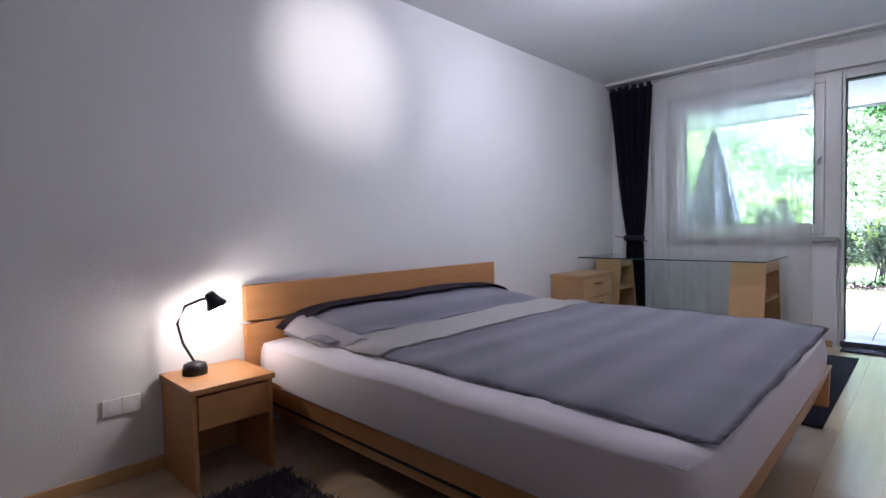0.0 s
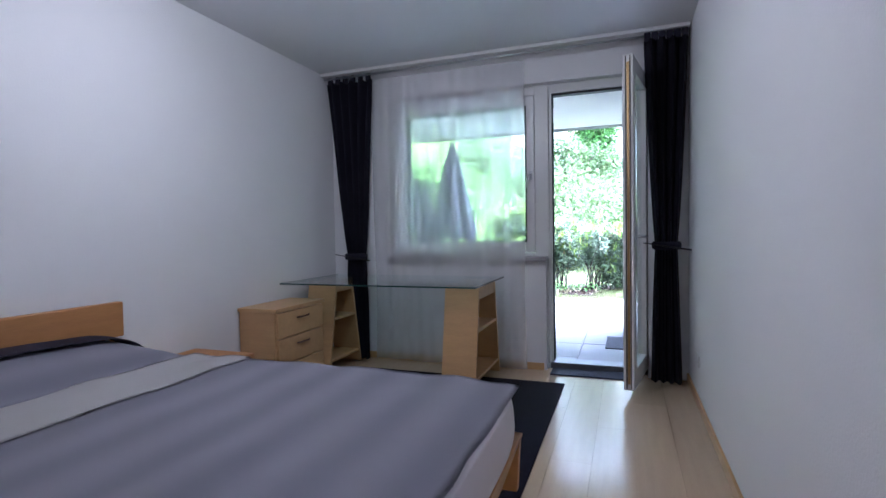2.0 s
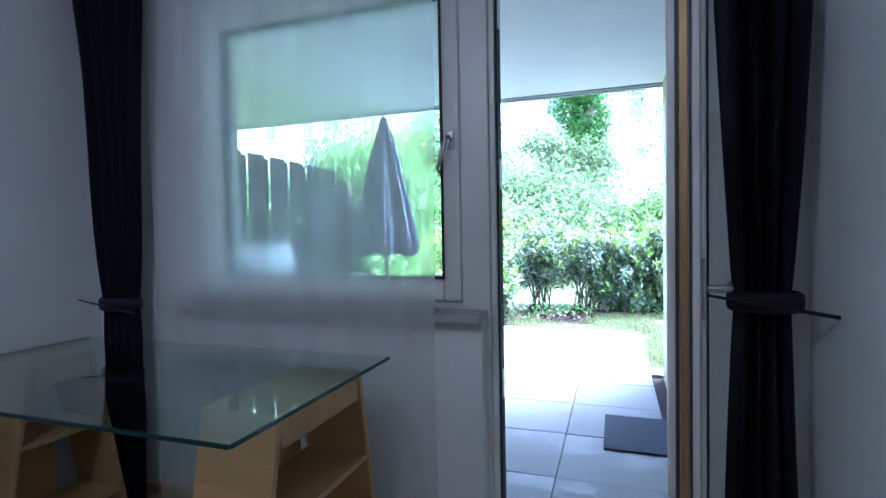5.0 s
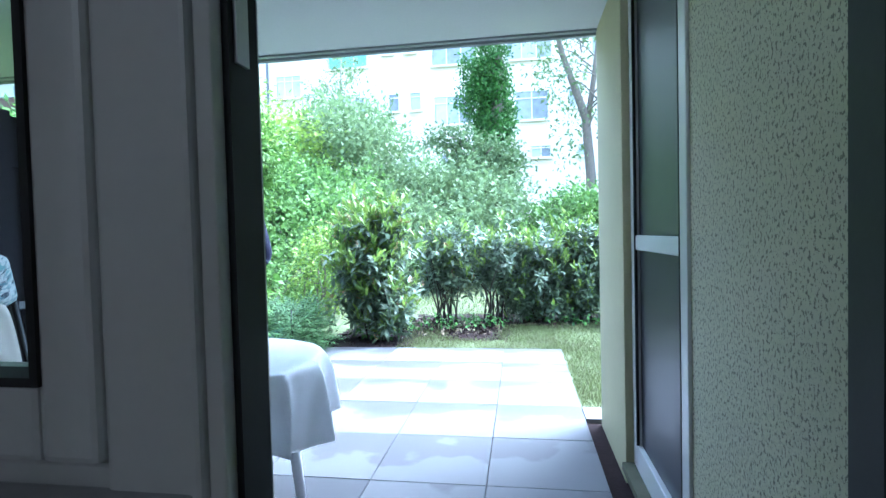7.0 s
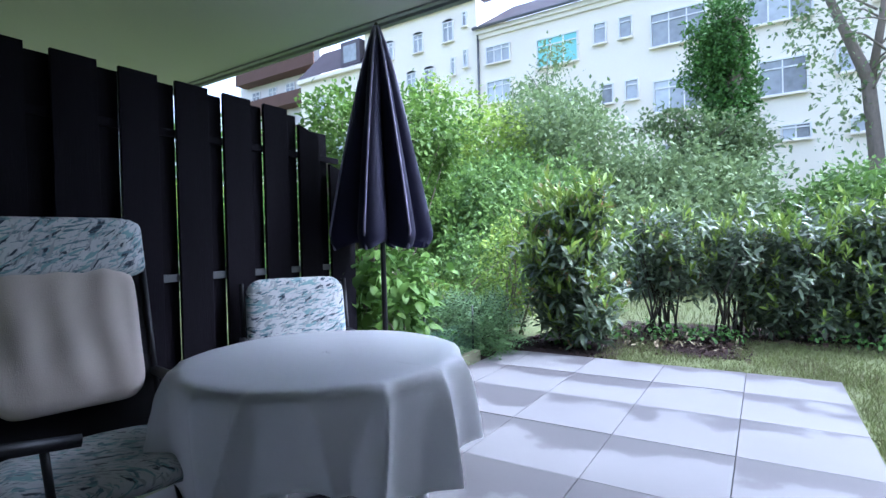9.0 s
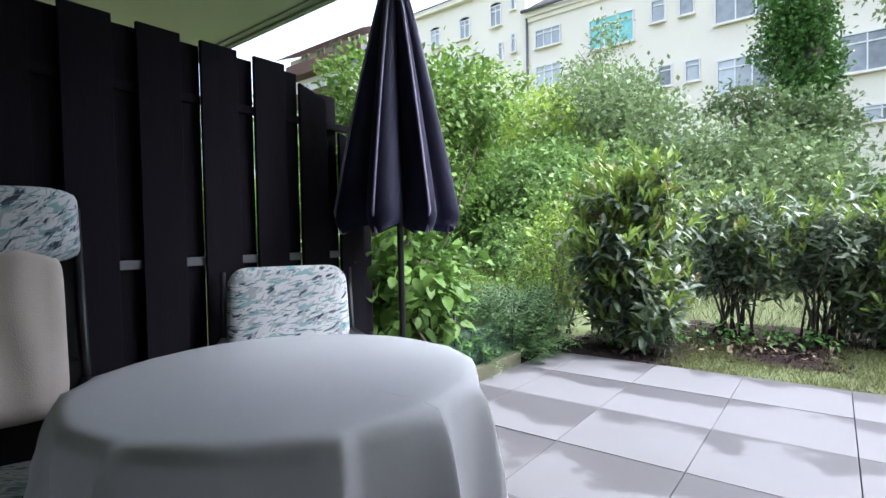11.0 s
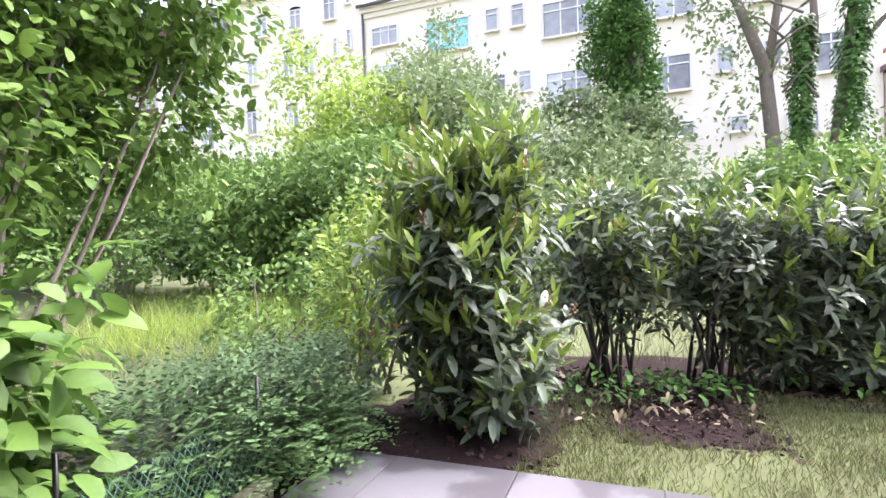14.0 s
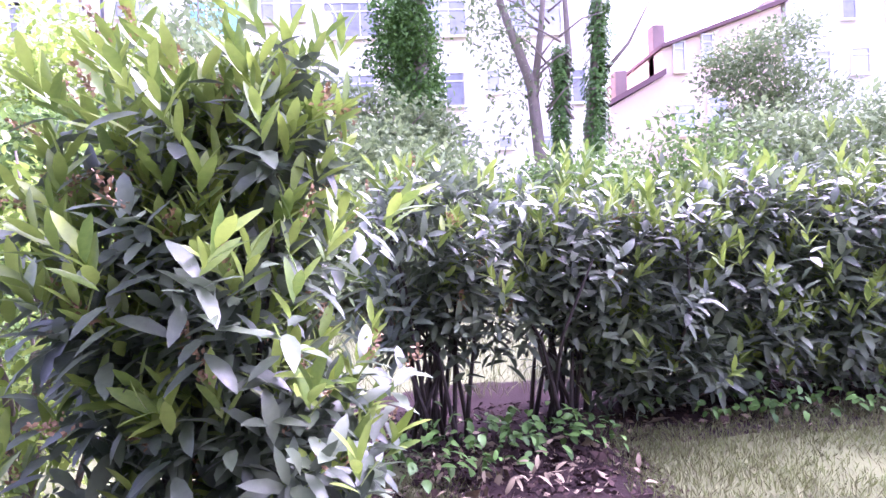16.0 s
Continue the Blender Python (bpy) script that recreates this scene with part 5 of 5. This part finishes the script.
# ivy-clad dead tree
r = np.random.default_rng(31)
iv = []
for i in range(26):
    z = 0.7 + 0.29 * i
    w = (0.62 if z < 4.6 else 0.74 if z < 6.9 else 0.5) * (0.6 + 0.4 * r.random())
    iv.append((0.24 * r.normal() - (0.25 if z > 5.5 else 0), 0.25 * r.normal(), z, w, 0.7 * w + 0.2, 0.30 + 0.22 * r.random()))
tree("ivy_tree", "broken tree trunk overgrown with dense ivy", (-1.35, 24.0, GZ - 0.05), iv, LEAF_C, 30000, 0.13, ([(0, 0, -0.1), (0, 0, 3), (0.1, 0, 7.5)], [0.35, 0.3, 0.2]),
     [([(-0.3, 0, 4.1), (-1.3, -0.1, 4.5), (-2.0, 0, 4.3)], [0.09, 0.06, 0.03])], 32, tufts=8)
tree("maple_sapling", "thin airy sapling before the far house", (-6.9, 23.5, GZ - 0.05), [(0, 0, 5.0, 1.0, 1.0, 0.7), (-0.4, 0, 6.2, 0.8, 0.8, 0.6), (0.3, 0, 7.3, 0.55, 0.55, 0.6), (0.6, 0, 4.2, 1.1, 1.1, 0.6)], LEAF_D, 4200, 0.13, ([(0, 0, -0.1), (0, 0, 4), (0.1, 0, 7.6)], [0.07, 0.05, 0.015]),
     [([(0, 0, 3.5 + 0.5 * i), (0.8 * math.cos(i * 2.1), 0.8 * math.sin(i * 2.1), 4.4 + 0.5 * i)], [0.025, 0.008]) for i in range(6)], 33)
tree("maple_tree", "grey-green maple standing before the ivy trunk", (-2.1, 22.6, GZ - 0.05), [(0, 0, 2.9, 1.3, 1.2, 0.8), (0.6, 0, 3.6, 1.0, 1.0, 0.7), (-0.8, 0, 4.4, 0.9, 0.7, 0.35), (0.2, 0, 2.0, 1.5, 1.3, 0.7)], LEAF_D, 14000, 0.16, ([(0, 0, -0.1), (0, 0, 2), (0.1, 0, 4.2)], [0.12, 0.09, 0.03]),
     [([(0, 0, 2.4 + 0.35 * i), (1.0 * math.cos(i * 1.9), 1.0 * math.sin(i * 1.9), 3.2 + 0.3 * i)], [0.04, 0.012]) for i in range(6)], 34)


def limbed(label, at, trunks, twigs, lobes, count, seed, ivy=None):
    """A tall tree of several trunks, fine twigs and thin foliage; ivy may clothe a trunk."""
    ob = tree("tall_tree", label, at, lobes, LEAF_D, count, 0.17, trunks[0], list(trunks[1:]) + twigs, seed, tufts=5)
    if ivy:
        rng = np.random.default_rng(seed + 5)
        for (x0, y0, z0), (x1, y1, z1), rad in ivy:
            k = 5200
            t = rng.random(k)
            a = rng.random(k) * 2 * math.pi
            rr = rad * (0.45 + 0.6 * rng.random(k)) * (1.15 - 0.35 * t) * (0.85 + 0.35 * np.sin(t * 23 + 1.7 * np.sin(a)) * np.sin(t * 9 + 2 * a) + 0.25 * rng.random(k))
            d = np.stack([np.cos(a), np.sin(a), 0.2 * rng.normal(size=k)], 1)
            c = np.array((x0, y0, z0)) + (np.array((x1, y1, z1)) - np.array((x0, y0, z0))) * t[:, None]
            leaf_mesh("ivy", c + d * rr[:, None], unit(d - UP * 0.8), unit(d + UP * 0.3), np.full(k, 0.11), np.full(k, 0.10), LEAF_C, ob, "dense green climbing ivy", rich=False)
    return ob


rt = np.random.default_rng(8)
tw = []
for i in range(26):
    z = 4.2 + 0.22 * i
    a = rt.random() * 6.28
    b = Vector((1.2 * rt.random() - 0.3, 0.2 * rt.normal(), z))
    e = b + Vector((math.cos(a) * 1.3, math.sin(a) * 0.6, 0.5 + 0.7 * rt.random()))
    tw.append(([b, b.lerp(e, 0.5) + Vector((0, 0, 0.15)), e], [0.035, 0.02, 0.006]))
limbed("tall grey-barked tree with ivy-covered trunks", (1.9, 24.0, GZ - 0.05),
       [([(0, 0, -0.1), (0.0, 0, 3.2), (-0.15, 0, 5.2), (-0.9, 0, 7.4), (-1.4, 0, 9.6)], [0.20, 0.17, 0.15, 0.10, 0.04]),
        ([(-0.1, 0, 5.0), (0.15, 0, 6.6), (0.5, 0.1, 9.5)], [0.11, 0.09, 0.04]),
        ([(0.55, 0.1, -0.1), (0.6, 0.1, 3.5), (0.95, 0.1, 6.0), (0.8, 0, 9.8)], [0.13, 0.11, 0.09, 0.04]),
        ([(1.35, 0, -0.1), (1.3, 0, 3.2), (1.65, 0, 6.0), (2.1, 0, 9.6)], [0.15, 0.13, 0.11, 0.05]),
        ([(1.6, 0, 5.2), (2.6, 0, 6.3), (3.5, 0, 7.9)], [0.08, 0.055, 0.02])],
       tw, [(-1.0, 0, 6.6, 1.0, 0.8, 0.9), (-1.3, 0, 8.6, 1.2, 0.9, 0.9), (0.4, 0, 8.6, 1.2, 0.9, 0.9), (-0.6, 0, 5.0, 0.9, 0.6, 0.6), (2.0, 0, 9.2, 1.2, 0.9, 0.8), (-0.7, 0, 3.9, 0.7, 0.5, 0.4)], 2600, 35,
       ivy=[((0.55, 0.1, 0), (0.7, 0.1, 6.3), 0.30), ((1.35, 0, 0), (1.85, 0, 7.6), 0.38)])
tree("spreading_tree", "small spreading pale green tree before the pink house", (8.2, 24.0, GZ - 0.05), [(0, 0, 5.2, 1.5, 1.2, 0.35), (-0.6, 0, 5.9, 1.0, 0.9, 0.35), (0.7, 0, 6.4, 0.9, 0.9, 0.3), (1.6, 0, 4.7, 1.1, 0.9, 0.3), (0, 0, 3.6, 1.6, 1.3, 0.9), (0.5, 0, 2.4, 1.9, 1.6, 0.8)], LEAF_D, 19000, 0.15,
     ([(0, 0, -0.1), (0, 0, 3), (0.1, 0, 5.0)], [0.12, 0.09, 0.06]), [([(0.1, 0, 4.2), (0.8 * s, 0, 5.0), (1.5 * s, 0, 5.3)], [0.05, 0.03, 0.01]) for s in (-1, 1)], 36)


# ---- houses across the garden ----
def house_window(parent, x, z, w, h, y, panes=2, arched=False, glass=None, bar=True):
    """A window with frame, mullions, sill and panes set back into the wall."""
    win = part("window", boxes((x - w / 2, x + w / 2, y - 0.03, y + 0.10, z + h / 2 - 0.065, z + h / 2), (x - w / 2, x + w / 2, y - 0.03, y + 0.10, z - h / 2, z - h / 2 + 0.065),
                               (x - w / 2, x - w / 2 + 0.065, y - 0.03, y + 0.10, z - h / 2 + 0.065, z + h / 2 - 0.065), (x + w / 2 - 0.065, x + w / 2, y - 0.03, y + 0.10, z - h / 2 + 0.065, z + h / 2 - 0.065)), UPVC, parent)
    if arched:
        bm = bmesh.new()
        vs = [bm.verts.new((x - w / 2, y - 0.02, z + h / 2))] + [bm.verts.new((x - w / 2 * math.cos(math.pi * i / 8), y - 0.02, z + h / 2 + 0.16 * math.sin(math.pi * i / 8))) for i in range(1, 8)] + [bm.verts.new((x + w / 2, y - 0.02, z + h / 2))]
        bm.faces.new(vs)
        bmesh.ops.solidify(bm, geom=bm.faces[:], thickness=0.08)
        part("arch_light", bm, FARGLASS, win)
    for i in range(panes):
        a, b = x - w / 2 + 0.065 + (w - 0.13) * i / panes, x - w / 2 + 0.065 + (w - 0.13) * (i + 1) / panes
        part("pane", box(a + 0.03, b - 0.03, y + 0.03, y + 0.05, z - h / 2 + 0.065, z + h / 2 - 0.065), glass or FARGLASS, win)
        if i:
            part("mullion", box(a - 0.028, a + 0.028, y - 0.02, y + 0.08, z - h / 2 + 0.065, z + h / 2 - 0.065), UPVC, win)
    if bar:
        part("transom", box(x - w / 2 + 0.065, x + w / 2 - 0.065, y - 0.015, y + 0.02, z + h * 0.22, z + h * 0.22 + 0.06), UPVC, win)
    part("sill", box(x - w / 2 - 0.06, x + w / 2 + 0.06, y - 0.12, y, z - h / 2 - 0.065, z - h / 2), CREAM, win)
    return win


def roof_slope(x0, x1, ya, za, yb, zb, t=0.15):
    bm = bmesh.new()
    vs = [bm.verts.new(p) for p in ((x0, ya, za), (x1, ya, za), (x1, yb, zb), (x0, yb, zb))]
    bm.faces.new(vs)
    bmesh.ops.solidify(bm, geom=bm.faces[:], thickness=t)
    return bm


HB = 34.0
sch = thing("school_building", "long cream-rendered three-storey building with slate roof", "building")
part("wall", box(-15.1, 7.9, HB, 46, -0.4, 13.7), CREAM, sch)
part("cornice", boxes((-15.1, 7.9, HB - 0.25, HB, 13.45, 13.75), (-15.1, 7.9, HB - 0.12, HB, 13.2, 13.45), bevel=0.03), CREAM, sch)
part("gutter", tube([(-15.2, HB - 0.42, 13.78), (7.9, HB - 0.42, 13.78)], 0.09, 8), GALV, sch)
part("roof", roof_slope(-15.2, 8.0, HB - 0.45, 13.8, 39.8, 17.5), SLATE, sch)
part("drainpipe", tube([(-15.0, HB - 0.1, -0.1), (-15.0, HB - 0.1, 13.6)], 0.07, 8), GALV, sch)
W = HB - 0.10
for x, z, w, h, p, g in ((-13.7, 12.1, 2.2, 1.5, 3, None), (-13.7, 9.9, 2.2, 1.9, 3, None), (-10.1, 11.5, 3.3, 2.3, 3, TEAL), (-7.75, 11.85, 0.95, 1.6, 1, None), (-6.45, 11.85, 0.95, 1.6, 1, None),
                         (-4.0, 11.3, 3.5, 2.4, 3, None), (0.1, 11.3, 3.5, 2.4, 3, None), (4.6, 11.3, 3.5, 2.4, 3, None), (-10.1, 8.3, 3.2, 2.2, 3, None), (-8.6, 8.4, 0.01, 0.01, 1, None), (-7.45, 8.6, 0.95, 1.5, 1, None), (-6.2, 8.6, 0.95, 1.5, 1, None),
                         (-4.1, 8.0, 3.0, 2.3, 3, None), (0.2, 8.0, 2.6, 2.3, 2, None), (2.45, 8.3, 0.95, 1.6, 1, None), (4.2, 8.3, 0.95, 1.6, 1, None), (6.2, 8.0, 2.0, 2.3, 2, None), (-6.45, 5.0, 1.0, 1.7, 1, None), (-4.3, 5.0, 1.6, 1.7, 2, None),
                         (-9.5, 5.0, 1.6, 1.7, 2, None), (0.65, 5.5, 1.6, 1.0, 2, None), (2.9, 5.5, 1.0, 1.0, 1, None), (5.2, 5.3, 1.6, 1.3, 2, None)):
    if w > 0.1:
        house_window(sch, x, z, w * 0.72, h * 0.70, W, p, glass=g)
wing = thing("tall_house", "cream-rendered taller house with arched windows", "building")
part("wall", box(-24.0, -15.12, HB, 46, -0.4, 15.9), CREAM, wing)
part("cornice", box(-24.1, -15.1, HB - 0.3, HB, 15.7, 16.05, 0.03), CREAM, wing)
part("roof", roof_slope(-24.2, -15.0, HB - 0.4, 16.06, 40, 18.5), SLATE, wing)
for x, z, w, h, a in ((-17.1, 14.2, 1.1, 1.6, True), (-19.4, 14.0, 1.1, 1.5, True), (-21.8, 14.0, 1.1, 1.5, True), (-20.0, 11.5, 1.1, 1.8, True), (-18.6, 11.5, 1.1, 1.8, True), (-22.6, 11.4, 1.1, 1.8, True),
                      (-16.8, 12.0, 0.45, 1.4, False), (-15.9, 12.3, 0.45, 1.4, False), (-15.9, 14.7, 0.45, 1.2, False), (-22.8, 8.4, 1.1, 1.8, True), (-19.8, 8.4, 1.1, 1.8, True), (-18.0, 8.4, 1.1, 1.8, True)):
    house_window(wing, x, z, w * 0.72, h * 0.78, W, 1 if w < 0.6 else 2, a)
low = thing("mansard_house", "cream house with mansard roof and dormer", "building")
part("wall", box(-30.5, -24.02, HB, 46, -0.4, 13.6), CREAM, low)
part("cornice", box(-30.6, -24.02, HB - 0.3, HB, 13.4, 13.7, 0.03), CREAM, low)
part("roof", roof_slope(-30.6, -24.02, HB - 0.3, 13.72, 36.5, 16.6), SLATE, low)
dmr = part("dormer", box(-26.2, -24.4, HB - 0.1, 36, 13.8, 15.6, 0.03), SLATE, low)
part("dormer_window", box(-25.9, -24.7, HB - 0.14, HB - 0.1, 14.1, 15.3), FARGLASS, dmr)
for x, z in ((-26.3, 11.2), (-28.4, 11.2), (-26.3, 8.0), (-28.4, 8.0)):
    house_window(low, x, z, 1.1, 1.8, W, 2, True)
bal = thing("balcony_house", "white house with brown timber balconies", "building")
part("wall", box(-46, -34.5, 40, 50, -0.4, 19.5), WHITEH, bal)
part("roof", roof_slope(-47, -33.6, 38.6, 19.4, 45, 22), BROWNW, bal)
for z in (11.0, 14.2, 17.2):
    part("balcony", boxes((-45, -34.0, 38.7, 40, z, z + 0.2), (-45, -34.0, 38.7, 38.8, z + 0.2, z + 1.15)), BROWNW, bal)
    for x in (-43.5, -41, -38.5, -36):
        house_window(bal, x, z + 1.6, 1.2, 1.7, 39.9, 2)

pk = thing("pink_house", "apricot-rendered house with clay tile roof", "building")


def gable(x0, x1, y0, y1, za, zb):
    """A wall whose top runs from height za to zb."""
    bm = bmesh.new()
    lo = [bm.verts.new(p) for p in ((x0, y0, -0.4), (x1, y0, -0.4), (x1, y1, -0.4), (x0, y1, -0.4))]
    hi = [bm.verts.new(p) for p in ((x0, y0, za), (x1, y0, zb), (x1, y1, zb), (x0, y1, za))]
    bm.faces.new(lo[::-1])
    bm.faces.new(hi)
    for i in range(4):
        bm.faces.new((lo[i], lo[(i + 1) % 4], hi[(i + 1) % 4], hi[i]))
    return bm


part("wall", gable(7.95, 10.6, HB - 0.2, 42, 6.9, 8.3), PINKM, pk)
part("wall", gable(10.6, 16.6, HB - 0.2, 42, 9.6, 11.6), PINKM, pk)
bm = gable(7.8, 10.62, HB - 0.5, 42, 7.15, 8.6)
bm2 = gable(10.45, 16.75, HB - 0.5, 42, 9.75, 11.85)
for v in bm2.verts:
    v.co.z = v.co.z if v.co.z > 0 else (9.58 if v.co.x < 12 else 11.66)
part("roof", bm2, REDROOF, pk)
for v in bm.verts:
    v.co.z = v.co.z if v.co.z > 0 else (6.92 if v.co.x < 9 else 8.32)
part("roof", bm, REDROOF, pk)
for x, z in ((8.9, 8.0), (10.9, 10.2)):
    part("chimney", box(x - 0.3, x + 0.3, HB + 0.6, HB + 1.2, z - 1.6, z + 0.9, 0.03), mat("chimney_brick", (0.27, 0.19, 0.17), 0.9, 0.2, 2, 20, 0.3), pk)
for x, z, w, h in ((11.4, 9.2, 0.6, 1.5), (12.8, 9.5, 0.6, 1.5), (11.6, 6.2, 1.0, 1.5), (13.2, 6.5, 1.0, 1.5)):
    house_window(pk, x, z, w, h, HB - 0.30, 1)
wh = thing("gabled_house", "pale gabled house with balcony and red roof", "building")
bm = bmesh.new()
prof = [(16.7, -0.4), (27.5, -0.4), (27.5, 11.0), (23.0, 14.2), (19.8, 14.2), (16.7, 11.6)]
f0 = [bm.verts.new((x, HB - 0.4, z)) for x, z in prof]
f1 = [bm.verts.new((x, 44, z)) for x, z in prof]
bm.faces.new(f0)
bm.faces.new(f1[::-1])
for i in range(6):
    bm.faces.new((f0[i], f1[i], f1[(i + 1) % 6], f0[(i + 1) % 6]))
part("wall", bm, WHITEH, wh)
for a, b in ((3, 2), (4, 3), (5, 4)):
    (xa, za), (xb, zb) = prof[a], prof[b]
    bm = bmesh.new()
    vs = [bm.verts.new(p) for p in ((xa, HB - 0.7, za + 0.05), (xb, HB - 0.7, zb + 0.05), (xb, 44, zb + 0.05), (xa, 44, za + 0.05))]
    bm.faces.new(vs)
    bmesh.ops.solidify(bm, geom=bm.faces[:], thickness=-0.2)
    part("roof", bm, REDROOF, wh)
for x, z, w, h, p in ((19.8, 11.8, 0.8, 2.2, 1), (23.2, 11.7, 3.0, 2.0, 3), (18.3, 8.6, 1.0, 1.3, 1), (20.3, 8.7, 1.0, 1.3, 1), (23.4, 7.7, 2.4, 2.0, 2)):
    house_window(wh, x, z, w, h, HB - 0.50, p)
part("balcony", boxes((20.6, 27.4, HB - 1.6, HB - 0.4, 5.4, 5.6), (20.6, 27.4, HB - 1.6, HB - 1.5, 5.6, 6.6), (22, 26, HB - 1.2, HB - 0.4, 10.3, 10.55)), WHITEH, wh)

# ---- pieces of the floors, last ----
for i in range(15):
    for j in range(-1, 7):
        x0 = XL + i * 0.1935
        y0, y1 = YB + j * 1.2 + (i * 0.47) % 1.2, YB + (j + 1) * 1.2 + (i * 0.47) % 1.2
        y0, y1, x1 = max(y0, YB), min(y1, 6.395), min(x0 + 0.1925, XR)
        if y1 - y0 > 0.03 and x1 - x0 > 0.01:
            part("plank", box(x0, x1, y0, y1 - 0.0008, -0.006, 0.0), LAMINATE, floor)
pav = thing("terrace_paving", "large grey concrete slabs with damp patches", "paving", kind="structure")
tops = {}
for i in range(-4, 6):
    for j in range(0, 9):
        x1, y1 = -0.15 - 0.6 * i, 11.4 - 0.6 * j
        x0, y0 = x1 - 0.6, max(y1 - 0.6, 6.75)
        if i < 0 and (j < 3 or y1 < 9.5):
            continue
        x0c = max(x0, -2.845 if y1 > 9.4 else -2.96)
        if x1 - x0c < 0.05 or y1 - y0 < 0.05:
            continue
        if i < 0 and j == 3:
            y0 = 9.36
        sx, sy = round(x1 - x0c, 3), round(y1 - y0, 3)
        if (sx, sy) not in tops:
            bm = box(0.002, sx - 0.002, 0.002, sy - 0.002, -0.04, 0.0, 0.003)
            me = bpy.data.meshes.new("slab")
            bm.to_mesh(me)
            bm.free()
            me.materials.append(TILE)
            tops[(sx, sy)] = me
        ob = new("slab", tops[(sx, sy)])
        ob.parent = pav
        ob.matrix_world = pose(x0c, y0, GZ + 0.0012 * math.sin(7 * i + 3 * j), 0.05 * math.sin(i * 5 + j), 0.05 * math.cos(3 * i + j), 0)
